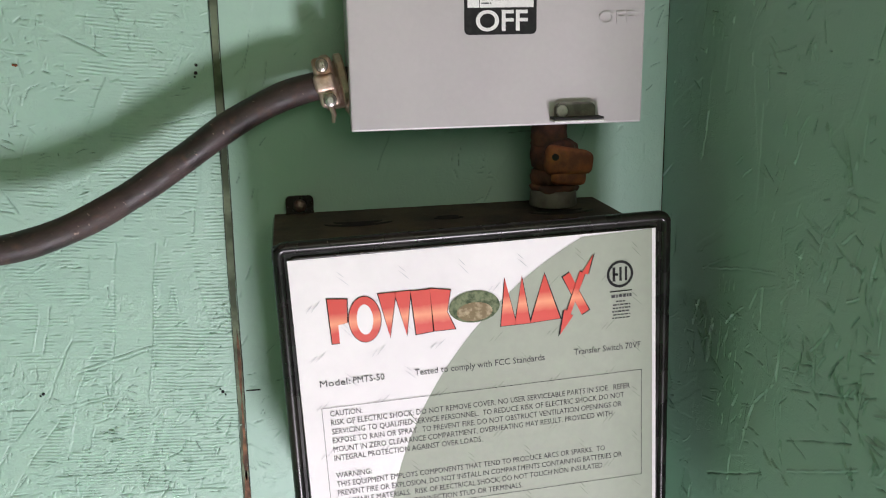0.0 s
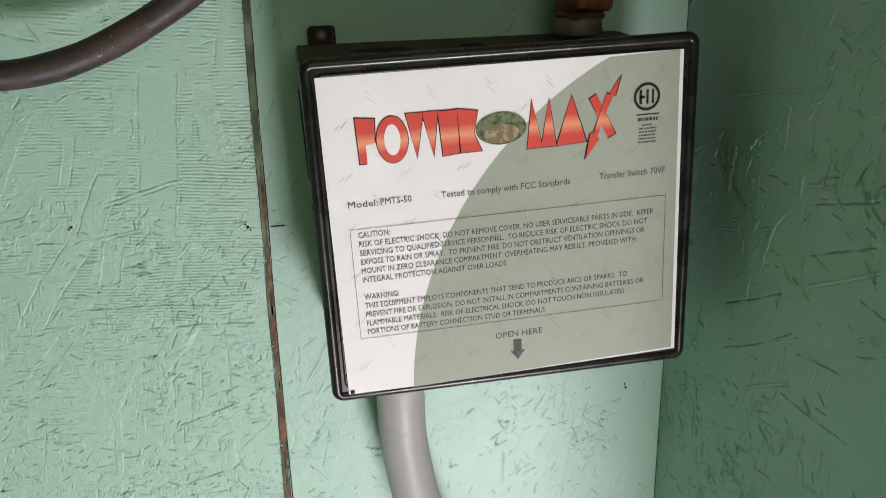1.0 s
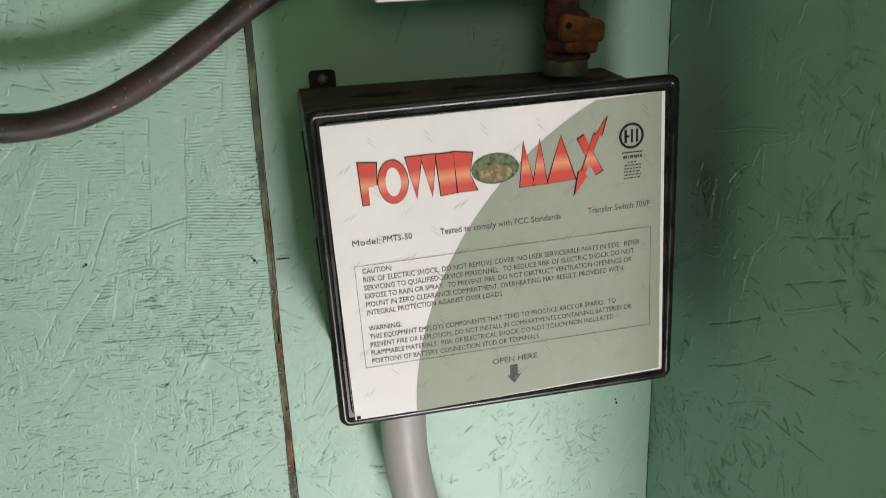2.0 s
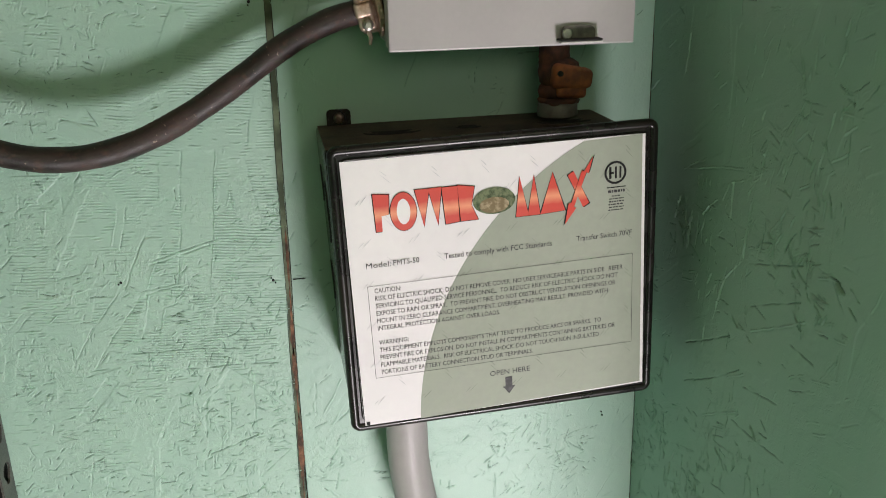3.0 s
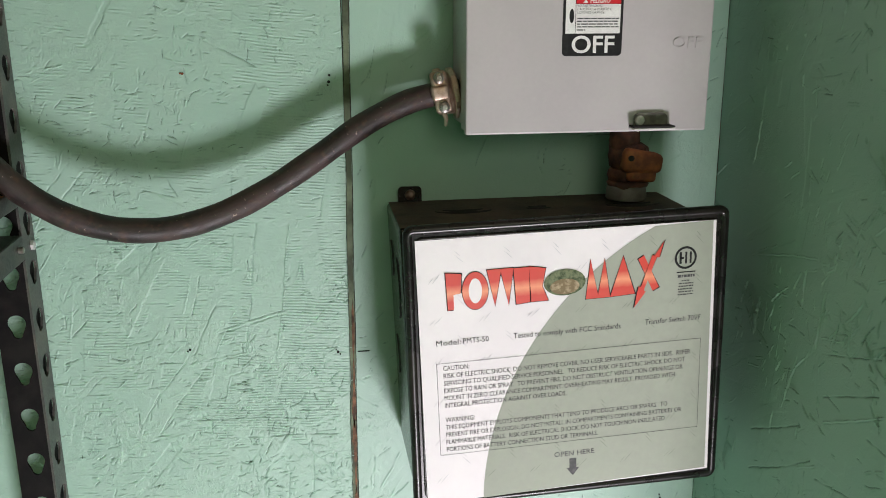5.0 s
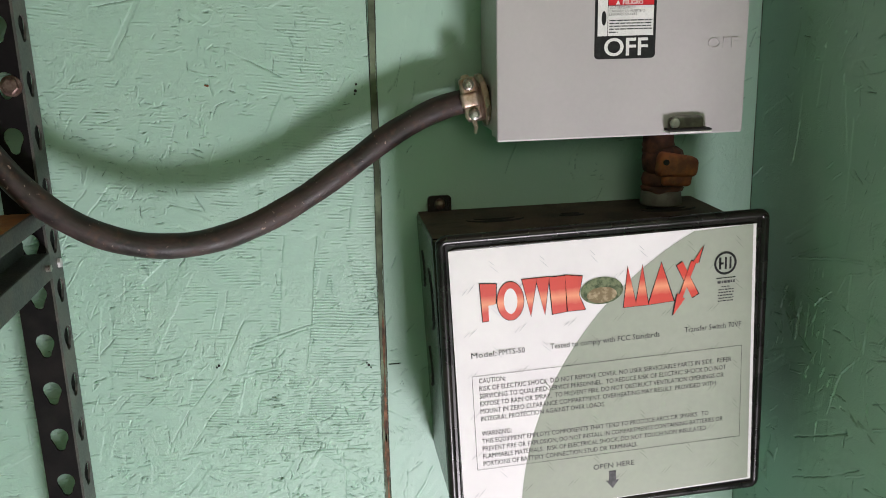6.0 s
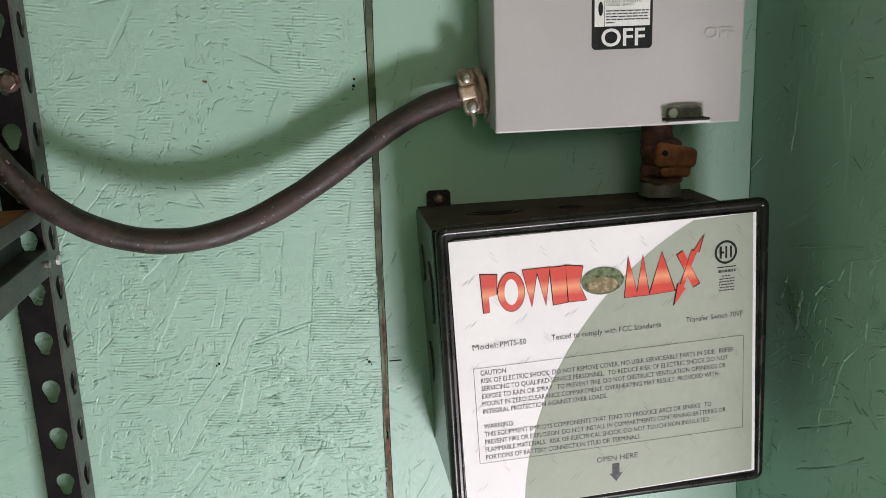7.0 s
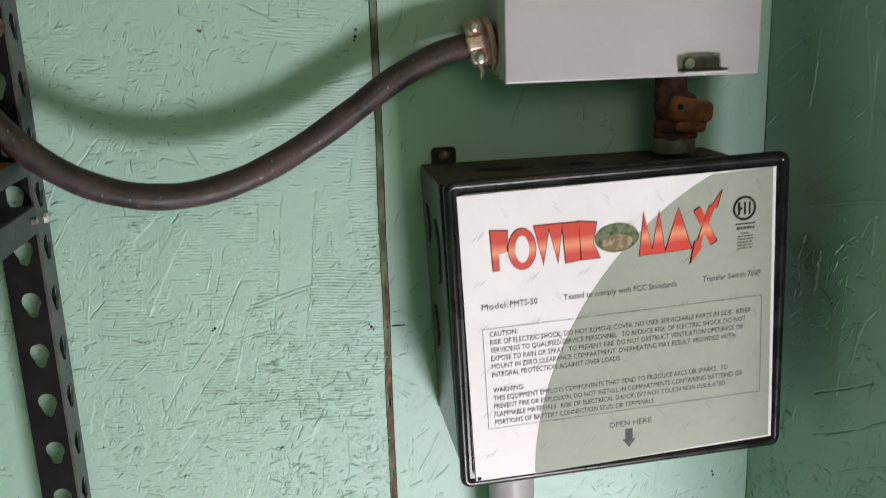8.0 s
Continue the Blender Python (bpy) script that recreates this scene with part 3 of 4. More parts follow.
south = box(FILL_OPENING[0], KEY_OPENING[0], REAR_Y - 0.1, REAR_Y, FLOOR, FILL_OPENING[2], bm=south)
south = box(KEY_OPENING[0], KEY_OPENING[1], REAR_Y - 0.1, REAR_Y, KEY_OPENING[3], FILL_OPENING[2], bm=south)
south = box(FILL_OPENING[1], KEY_OPENING[1], REAR_Y - 0.1, REAR_Y, FILL_OPENING[2], ROOM_H, bm=south)
south = box(FILL_OPENING[0], FILL_OPENING[1], REAR_Y - 0.1, REAR_Y, FILL_OPENING[3], ROOM_H, bm=south)
tagged(part("wall_south", south, BOUNCE_GREEN), "unseen green wall with openings added for two lamps", "wall", kind="structure")
tagged(part("floor", box(ROOM_X - 0.1, ROOM_E + 0.1, REAR_Y - 0.1, 0.1, FLOOR - 0.1, FLOOR), CONCRETE), "dusty grey concrete floor", "floor", kind="structure")
tagged(part("ceiling", box(ROOM_X - 0.1, ROOM_E + 0.1, REAR_Y - 0.1, 0.1, ROOM_H, ROOM_H + 0.05), CEILING), "bare brown board ceiling", "ceiling", kind="structure")
outside = bmesh.new()
bmesh.ops.create_grid(outside, x_segments=2, y_segments=2, size=400)
bmesh.ops.translate(outside, vec=(0, 0, FLOOR - 0.12), verts=outside.verts[:])
tagged(part("ground", outside, SOIL), "bare brown soil outside", "ground", kind="structure")


part("splinter", box(-0.3645, -0.353, -0.0009, 0.001, 1.2200, 1.2208, 0.0002), INK_BLACK, wall_north, "dark open crack")


def nail(x, z, r=0.0021):
    part("nail", lathe([(-0.0012, r * 0.6), (-0.0007, r), (0.003, r)], (x, 0, z), "y", 10), RUST if z > 1.48 and x < -0.45 else INK_BLACK, wall_north, "small rusty nail head")


for x, z, r in ((-0.3822, 1.4784, 0.0014), (-0.3814, 1.4841, 0.0011), (-0.3831, 1.4755, 0.0008), (-0.3833, 1.2214, 0.0013), (-0.3852, 1.224, 0.0008), (-0.3813, 1.2188, 0.0007),
                (-0.5212, 1.2326, 0.0012), (-0.5233, 1.231, 0.0008), (-0.5077, 1.4876, 0.0011), (-0.5095, 1.488, 0.0009), (-0.045, 1.0298, 0.0011), (-0.0461, 1.0339, 0.0008)):
    nail(x, z, r)


# ---- transfer switch enclosure ----
BX, BZ = -0.1908, 1.2498
switch = thing("transfer_switch", pose(BX, 0, BZ, 0, -1.37, 0) @ Matrix.Diagonal((1.008, 1, 1.0256, 1)), "black steel transfer switch box with a printed white and sage cover", "electrical box")
LEVEL = pose(0, 0, 0, 0, 1.37, 0)  # the body hangs level, the cover sits askew on it
TOP = 0.1141
shell = box(-0.141, 0.121, -0.106, -0.001, -0.114, TOP, 0.003)
for v in shell.verts:
    if v.co.x < 0 and v.co.z < 0:
        v.co.x += 0.0085  # the side is knocked out of square
body = part("body", shell, BODY, switch, "dusty black steel body")
dust = part("top_dust", box(-0.1395, 0.1195, -0.105, -0.002, TOP + 0.0002, TOP + 0.0006), DUST, switch, "layer of brown dust")
knockouts = []
for cx, w in ((-0.078, 0.05), (-0.01, 0.022), (0.078, 0.05)):
    for k, cy in enumerate((-0.045, -0.062)):
        ring = bmesh.new()
        r = w / 2 * (1 if k else 0.72)
        loop = [(cx + r * math.cos(a), cy + 0.012 * k + r * 0.42 * math.sin(a)) for a in (math.pi + math.pi * j / 12 for j in range(13))]
        tube([(x, y, TOP + 0.0006) for x, y in loop], [0.0006 + 0.0011 * math.sin(math.pi * j / 12) for j in range(13)], 6, ring)
        knockouts.append(part("knockout", ring, VOID, switch))
for cy, cz, high in ((-0.03, 0.07, 0.031), (-0.073, 0.055, 0.052), (-0.033, -0.02, 0.036)):
    ring = bmesh.new()
    for r, thick in ((1.0, 0.0012), (0.7, 0.0008)):
        loop = [(cy + 0.3 * high * r * math.cos(a), cz + high / 2 * r * math.sin(a)) for a in (math.pi * (0.5 + j / 12) for j in range(13))]
        tube([(-0.1411 + 0.0085 * (TOP - z) / 0.228, y, z) for y, z in loop], thick, 6, ring)
    knockouts.append(part("knockout", ring, VOID, switch))
for ob in (body, dust, *knockouts):
    ob.matrix_local = LEVEL


def ear(x):
    e = pierced(rounded(x - 0.0108, x + 0.0108, 0.108, 0.1287, 0.0038), [arc(x, 0.1212, 0.004, 0, 330, 11)], 0.003)
    bmesh.ops.translate(e, vec=(0, -0.005, 0), verts=e.verts[:])
    ob = part("mounting_ear", e, BODY, switch, "black steel ear")
    s = lathe([(-0.0095, 0.0025), (-0.0085, 0.0045), (-0.0055, 0.005), (0.0, 0.0025)], (x, 0, 0.1212), "y", 16)
    ob.matrix_local = LEVEL
    part("screw", s, BOLT, ob, "brown-stained screw head", True)


ear(-0.1198)

cover = part("cover", box(-0.1325, 0.1322, -0.1255, -0.104, -0.118, 0.1185, 0.002), BLACK, switch, "glossy black cover")
rim = bmesh.new()
for pad, r, y in ((0.0, 0.0042, -0.1235), (0.0068, 0.0012, -0.1258)):
    path = [(x, y, z) for x, z in rounded(-0.1335 + pad, 0.1333 - pad, -0.1195 + pad, 0.1198 - pad, 0.0042, 4)]
    tube(path + [path[0]], r, 10, rim, False)
part("rim", rim, BLACK, cover, "rounded black rim", True)

# printed face
face = part("printed_label", flat([(-0.1268, -0.1176), (0.1272, -0.1148), (0.1262, 0.1115), (-0.1268, 0.1135)], -0.1272, 0.0012),
            WHITE, switch, "white and sage printed label")
face.matrix_local = pose(0, 0, 0, 0, -0.65, 0)
CX, CZ, CR = 0.1885, -0.1304, 0.267
curve = [p for p in arc(CX, CZ, CR, 178.2, 100, 40) if -0.1165 < p[1] < 0.1118 and p[0] < 0.1235]
field = flat([(curve[0][0], -0.1172)] + curve + [(0.1235, 0.1114), (0.1245, -0.1133)], -0.1274)
part("sage_field", field, SAGE, face, "sage green field")
ticks, ticks_sage = bmesh.new(), bmesh.new()
for j in range(13):
    lean = -1 if j % 2 == 0 else 1
    for i in range(-1, 6):
        x, z = -0.0925 + 0.0408 * i - (0.0205 if j % 2 else 0), 0.0985 - 0.0176 * j
        if abs(x) > 0.119 or z < -0.111:
            continue
        green = math.hypot(x - CX, z - CZ) < CR + 0.003
        ang = radians(45 * lean + random.uniform(-5, 5))
        c, s = math.cos(ang), math.sin(ang)
        for along, off, ln in ((-0.0026, 0.0013, 0.0036), (0.0016, -0.0011, 0.0056)):
            thick = random.uniform(0.0003, 0.00052)
            shape = [(-ln, 0), (-ln * 0.3, thick), (ln * 0.6, thick * 0.7), (ln, 0.0001), (ln * 0.4, -thick * 0.6)]
            flat([(x + (a + along) * c - (b + off) * s, z + (a + along) * s + (b + off) * c) for a, b in shape], -0.12755, 0, ticks_sage if green else ticks)
part("tread_pattern", ticks, TICK, face, "faint grey tread marks")
part("tread_pattern", ticks_sage, TICK_SAGE, face, "faint tread marks")

INK_Y = -0.1277


def slab(points, lift=0.0):
    """A plain emblem figure in red ink with a thin dark edge."""
    cx = sum(p[0] for p in points) / len(points)
    cz = sum(p[1] for p in points) / len(points)
    grown = [(cx + (x - cx) * 1.09 + math.copysign(0.0002, x - cx), cz + (z - cz) * 1.04) for x, z in points]
    part("emblem_edge", flat(grown, -0.12762 - lift), INK_BLACK, face)
    part("emblem_shape", flat(points, -0.12782 - lift), RED, face, "red and peach emblem shape")


slab([(-0.1035, 0.0855), (-0.0905, 0.084), (-0.0915, 0.068), (-0.0975, 0.067), (-0.0975, 0.0545), (-0.1025, 0.0545)])
part("emblem_edge", flat(arc(-0.0795, 0.069, 0.0112, 0, 350, 30, 0.0162), -0.12762), INK_BLACK, face)
part("emblem_shape", flat(arc(-0.0795, 0.069, 0.0107, 0, 350, 30, 0.0157), -0.12782), RED, face)
part("emblem_centre", flat(arc(-0.0795, 0.069, 0.0055, 0, 350, 24, 0.0105), -0.128), WHITE, face)
slab([(-0.0695, 0.0855), (-0.0575, 0.0855), (-0.0635, 0.0545)])
slab([(-0.0585, 0.0855), (-0.0475, 0.0855), (-0.052, 0.0545)])
slab([(-0.0475, 0.085), (-0.0345, 0.085), (-0.034, 0.0555), (-0.0455, 0.0545)])
slab([(-0.0345, 0.0855), (-0.0205, 0.083), (-0.0235, 0.068), (-0.0185, 0.0555), (-0.033, 0.0555)])
slab([(0.0135, 0.0535), (0.0245, 0.0535), (0.0175, 0.087)])
slab([(0.0235, 0.0535), (0.0345, 0.0535), (0.0295, 0.087)])
slab([(0.0345, 0.0535), (0.056, 0.0545), (0.0455, 0.0875)])
slab([(0.0585, 0.0835), (0.0635, 0.0865), (0.077, 0.0585), (0.0715, 0.0555)])
slab([(0.0805, 0.0975), (0.0765, 0.0835), (0.0745, 0.0845), (0.0635, 0.0565), (0.0655, 0.0555), (0.0555, 0.0425), (0.059, 0.0605), (0.061, 0.0595),
      (0.0705, 0.0865), (0.0725, 0.0855)], 0.0003)
part("emblem_oval", flat(arc(-0.0045, 0.0695, 0.0178, 0, 350, 30, 0.0112), -0.12768), OLIVE, face, "plain olive oval")
part("emblem_oval", flat(arc(-0.0045, 0.066, 0.0125, 0, 350, 26, 0.0066), -0.12788), TAN, face, "plain tan oval")

ring = bmesh.new()
outer, inner = arc(0.1, 0.0815, 0.0097, 0, 360, 32), arc(0.1, 0.0815, 0.0078, 0, 360, 32)
for k in range(32):
    flat([outer[k], outer[k + 1], inner[k + 1], inner[k]], INK_Y, 0, ring)
part("mark_ring", ring, INK_BLACK, face, "black ring mark")
bars = bmesh.new()
for x0, x1, z0, z1 in ((0.0945, 0.0965, 0.0765, 0.0865), (0.0945, 0.0985, 0.0805, 0.0822), (0.0995, 0.1012, 0.0765, 0.0865), (0.1035, 0.1052, 0.0765, 0.0865), (0.0925, 0.109, 0.0688, 0.0696)):
    flat([(x0, z0), (x1, z0), (x1, z1), (x0, z1)], INK_Y, 0, bars)
part("mark_bars", bars, INK_BLACK, face)
bars = bmesh.new()
for z, x0, x1, t in ((0.0658, 0.0935, 0.1085, 0.0022), (0.0618, 0.097, 0.105, 0.0009), (0.0594, 0.0945, 0.1075, 0.0009), (0.057, 0.0945, 0.1075, 0.001),
                     (0.0546, 0.094, 0.108, 0.001), (0.0522, 0.0945, 0.1075, 0.0009), (0.0498, 0.094, 0.108, 0.0009)):
    x = x0
    while x < x1 - 0.001:
        w = random.uniform(0.0012, 0.003)
        flat([(x, z - t / 2), (min(x + w, x1), z - t / 2), (min(x + w, x1), z + t / 2), (x, z + t / 2)], INK_Y, 0, bars)
        x += w + 0.0006
part("small_print", bars, INK, face, "small unreadable print")

lettering("printed_line", "Model:", -0.1135, 0.0248, 0.0205, 0.0046, INK_Y, INK, face)
lettering("printed_line", "PMTS-50", -0.091, 0.0250, 0.0215, 0.0046, INK_Y, INK, face)
lettering("printed_line", "Tested to comply with FCC Standards", -0.0485, 0.0252, 0.0925, 0.0046, INK_Y, INK, face)
lettering("printed_line", "Transfer Switch 70VF", 0.0655, 0.0262, 0.0495, 0.0046, INK_Y, INK, face)
frame_line = bmesh.new()
FX0, FX1, FZ0, FZ1, FT = -0.114, 0.116, -0.073, 0.0095, 0.0003
for x0, x1, z0, z1 in ((FX0, FX1, FZ1 - FT, FZ1), (FX0, FX1, FZ0, FZ0 + FT), (FX0, FX0 + FT, FZ0, FZ1), (FX1 - FT, FX1, FZ0, FZ1)):
    flat([(x0, z0), (x1, z0), (x1, z1), (x0, z1)], INK_Y, 0, frame_line)
part("text_frame", frame_line, INK, face, "thin grey frame line")
LINES = (
    ("CAUTION:", 0.022, 0.0030), ("RISK OF ELECTRIC SHOCK: DO NOT REMOVE COVER, NO USER SERVICEABLE PARTS IN SIDE.  REFER", 0.2155, -0.0036),
    ("SERVICING TO QUALIFIED SERVICE PERSONNEL.  TO REDUCE RISK OF ELECTRIC SHOCK DO NOT", 0.211, -0.0102),
    ("EXPOSE TO RAIN OR SPRAY.  TO PREVENT FIRE, DO NOT OBSTRUCT VENTILATION OPENINGS OR", 0.209, -0.0168),
    ("MOUNT IN ZERO CLEARANCE COMPARTMENT. OVERHEATING MAY RESULT. PROVIDED WITH", 0.202, -0.0234),
    ("INTEGRAL PROTECTION AGAINST OVER LOADS.", 0.105, -0.0300), ("WARNING:", 0.025, -0.0430),
    ("THIS EQUIPMENT EMPLOYS COMPONENTS THAT TEND TO PRODUCE ARCS OR SPARKS.  TO", 0.196, -0.0497),
    ("PREVENT FIRE OR EXPLOSION, DO NOT INSTALL IN COMPARTMENTS CONTAINING BATTERIES OR", 0.209, -0.0565),
    ("FLAMMABLE MATERIALS.  RISK OF ELECTRICAL SHOCK, DO NOT TOUCH NON INSULATED", 0.194, -0.0632),
    ("PORTIONS OF BATTERY CONNECTION STUD OR TERMINALS.", 0.133, -0.0700))
for words, width, z in LINES:
    lettering("printed_line", words, -0.1085, z, width, 0.0041, INK_Y, INK, face)
lettering("printed_line", "OPEN HERE", -0.0145, -0.0868, 0.036, 0.0048, INK_Y, INK, face)
part("arrow", flat([(-0.001, -0.0895), (0.0052, -0.0895), (0.0052, -0.0985), (0.0078, -0.0985), (0.0021, -0.1058), (-0.0036, -0.0985), (-0.001, -0.0985)], INK_Y),
     INK, face, "dark grey arrow")
part("corner_hole", flat([(-0.1255, -0.1158), (-0.1225, -0.1158), (-0.1225, -0.113), (-0.1255, -0.113)], INK_Y), VOID, face)

# ---- grey disconnect switch above ----
GX0, GX1, GZ0, GZ1 = -0.2735, -0.0634, 1.4385, 1.76
disconnect = thing("disconnect_switch", pose((GX0 + GX1) / 2, 0, GZ0, 0, 0.3, 0) @ Matrix.Diagonal((1, 1, 1.0155, 1)), "grey enamelled steel disconnect switch box, closed", "electrical box")
GW, GH = (GX1 - GX0) / 2, GZ1 - GZ0
part("body", box(-GW + 0.003, GW - 0.003, -0.076, -0.001, 0.004, GH - 0.004, 0.002), GREY, disconnect)
lid = part("cover", box(-GW, GW, -0.0845, -0.0765, 0, GH, 0.0014), GREY, disconnect, "smooth grey cover")
part("cover_lip", box(-GW + 0.0012, -GW + 0.0026, -0.0765, -0.055, 0.002, GH - 0.002, 0.0005), GREY, lid)
SX = -0.1682 - (GX0 + GX1) / 2
sign = part("warning_sign", flat(rounded(SX - 0.0255, SX + 0.0255, 0.0625, 0.17, 0.0035), -0.0848, 0.0003), INK_BLACK, disconnect, "black, white and red warning sticker")
part("white_field", flat([(SX - 0.0232, 0.0803), (SX + 0.0232, 0.0803), (SX + 0.0232, 0.1033), (SX - 0.0232, 0.1033)], -0.0850), SIGN_WHITE, sign)
part("red_band", flat([(SX - 0.0146, 0.1036), (SX + 0.0232, 0.1036), (SX + 0.0232, 0.1080), (SX - 0.0146, 0.1080)], -0.0850), SIGN_RED, sign)
part("white_field", flat([(SX - 0.0232, 0.1033), (SX - 0.0152, 0.1033), (SX - 0.0152, 0.1080), (SX - 0.0232, 0.1080)], -0.0850), SIGN_WHITE, sign)
part("white_field", flat([(SX - 0.0232, 0.1085), (SX + 0.0232, 0.1085), (SX + 0.0232, 0.166), (SX - 0.0232, 0.166)], -0.0850), SIGN_WHITE, sign)
lettering("printed_line", "OFF", SX - 0.0175, 0.0652, 0.0365, 0.0134, -0.0852, SIGN_WHITE, sign, bold=0.015)
lettering("printed_line", "PELIGRO", SX - 0.0029, 0.1043, 0.0168, 0.0032, -0.0852, SIGN_WHITE, sign, bold=0.02)
part("warning_triangle", flat([(SX - 0.0088, 0.1042), (SX - 0.0048, 0.1042), (SX - 0.0068, 0.1074)], -0.0852), SIGN_WHITE, sign)
part("divider", flat([(SX - 0.0151, 0.0803), (SX - 0.0147, 0.0803), (SX - 0.0147, 0.1080), (SX - 0.0151, 0.1080)], -0.0851), INK_BLACK, sign)
part("pictogram", flat(arc(SX - 0.0182, 0.0940, 0.002, 0, 340, 12, 0.0056), -0.0852), INK_BLACK, sign, "plain dark symbol")
bars = bmesh.new()
for z, t, w in ((0.0921, 0.0009, 0.0355), (0.0899, 0.0009, 0.035), (0.0877, 0.0009, 0.0345), (0.0855, 0.0009, 0.0358), (0.0831, 0.0009, 0.007)):
    x = SX - 0.0136
    while x < SX - 0.0136 + w:
        step = random.uniform(0.0025, 0.006)
        end = min(x + step, SX - 0.0136 + w)
        flat([(x, z - t / 2), (end, z - t / 2), (end, z + t / 2), (x, z + t / 2)], -0.0852, 0, bars)
        x = end + 0.0007
for z, w, words in ((0.1010, 0.0215, "VOLTAJE PELIGROSO"), (0.0984, 0.0296, "CAUSARA LA MUERTE O"), (0.0959, 0.0228, "LESIONES GRAVES")):
    lettering("printed_line", words, SX - 0.0138, z, w, 0.002, -0.0852, INK, sign)
part("small_print", bars, INK, sign, "unreadable print")
lettering("embossed_line", "OFF", 0.0708, 0.0685, 0.0255, 0.0085, -0.0844, GREY, lid, 0.0008)
HX = -0.1130 - (GX0 + GX1) / 2
tab = pierced([(HX - 0.0165, 0.0025), (HX + 0.0135, 0.0025)] + arc(HX + 0.0085, 0.0108, 0.005, 0, 90, 5) + arc(HX - 0.0115, 0.0108, 0.005, 90, 180, 5),
              [arc(HX - 0.0112, 0.0098, 0.0046, 0, 345, 14)], 0.0012)
bmesh.ops.translate(tab, vec=(0, -0.0875, 0), verts=tab.verts[:])
hasp = part("hasp", tab, HASP, disconnect, "bare steel hasp tab, recess shade in its colour")
part("rivet", lathe([(-0.0022, 0.003), (-0.0016, 0.004), (0.0, 0.0044)], (HX - 0.0112, -0.0868, 0.0098), "y", 16), ALLOY, hasp, "bright worn rivet", True)
# One plate drawn as a pale strip with a dark strip over it.
part("hasp_plate", box(HX - 0.0195, HX + 0.0168, -0.0975, -0.0845, 0.0028, 0.0042, 0.0004), ALLOY, hasp)
part("hasp_plate", box(HX - 0.0195, HX + 0.0168, -0.0975, -0.0845, 0.0046, 0.006, 0.0004), VOID, hasp)
for z in (0.028, 0.044):
    part("rivet", lathe([(-0.0012, 0.001), (-0.0006, 0.002), (0.001, 0.002)], (-GW + 0.003, -0.066, z), "x", 12), STEEL, disconnect, "small rivet", True)

# ---- cable and its clamp ----
clamp = thing("cable_clamp", pose(-0.2712, -0.028, 1.4697, 0, -11, 0) @ Matrix.Diagonal((1, 1, 1.08, 1)), "dull zinc two-screw cable clamp on the switch box", "cable clamp")
part("locknut", lathe([(-0.006, 0.0195), (-0.005, 0.021), (-0.0012, 0.021), (0, 0.0195)], (0, 0, 0), "x", 12), ZINC, clamp)
part("throat", lathe([(-0.02, 0.0135), (-0.019, 0.0155), (-0.006, 0.0165)], (0, 0, 0), "x", 28), ZINC, clamp, smooth=True)
for y0, y1 in ((-0.0185, -0.0095), (0.0095, 0.0165)):
    s = box(-0.023 if y0 < 0 else -0.017, -0.0085, y0, y1, -0.0125, 0.021, 0.003, 3)
    s = box(-0.0245 if y0 < 0 else -0.0165, -0.0095, y0 - 0.002, y1 - 0.002, -0.0022, 0.0098, 0.0025, 3, s)
    part("strap", s, ZINC, clamp, "cast zinc strap", True)
for z in (-0.0076, 0.0158):
    s = lathe([(-0.0235, 0.0022), (-0.0225, 0.0042), (-0.0195, 0.0048), (-0.0185, 0.0048)], (-0.016, 0, z), "y", 16)
    s = tube([(-0.016, -0.02, z), (-0.016, 0.02, z)], 0.0024, 10, s)
    part("screw", s, STEEL, clamp, "steel clamp screw")
part("loose_thread", tube([(-0.0165, -0.012, -0.012), (-0.0155, -0.0125, -0.018), (-0.0175, -0.0125, -0.0235)], [0.0022, 0.002, 0.0012], 8), ZINC, clamp)

CABLE = [(-0.9, -0.1, 1.76), (-0.79, -0.09, 1.625), (-0.72, -0.083, 1.53), (-0.68, -0.078, 1.472), (-0.6441, -0.0735, 1.4175), (-0.6082, -0.0695, 1.386),
         (-0.5723, -0.065, 1.3694), (-0.5364, -0.06, 1.3636), (-0.5005, -0.055, 1.3671), (-0.4645, -0.0502, 1.3788), (-0.4286, -0.046, 1.397), (-0.3927, -0.0425, 1.4194),
         (-0.3568, -0.0382, 1.4429), (-0.3209, -0.0342, 1.4604), (-0.29, -0.0296, 1.4686), (-0.268, -0.028, 1.4712)]
pts = smooth_path(CABLE, 14)
cable = part("cable", tube(pts, [0.0105 + 0.0002 * math.sin(i * 0.35) for i in range(len(pts))], 28), RUBBER, None, smooth=True)
tagged(cable, "thick dusty black rubber power cable hanging in a sag", "cable")

# ---- rusty fitting between the boxes, and the conduit below ----
fitting = thing("conduit_fitting", pose(-0.118, -0.047, 1.3705), "rusty orange conduit fitting in a dirty grey collar", "pipe fitting")
part("collar", lathe([(0.002, 0.0178), (0.003, 0.0185), (0.0125, 0.0176), (0.0145, 0.0166), (0.0145, 0.013)], (0, 0, 0), "z", 30), COLLAR, fitting, "dirty grey plastic collar", True)
f = bmesh.new()
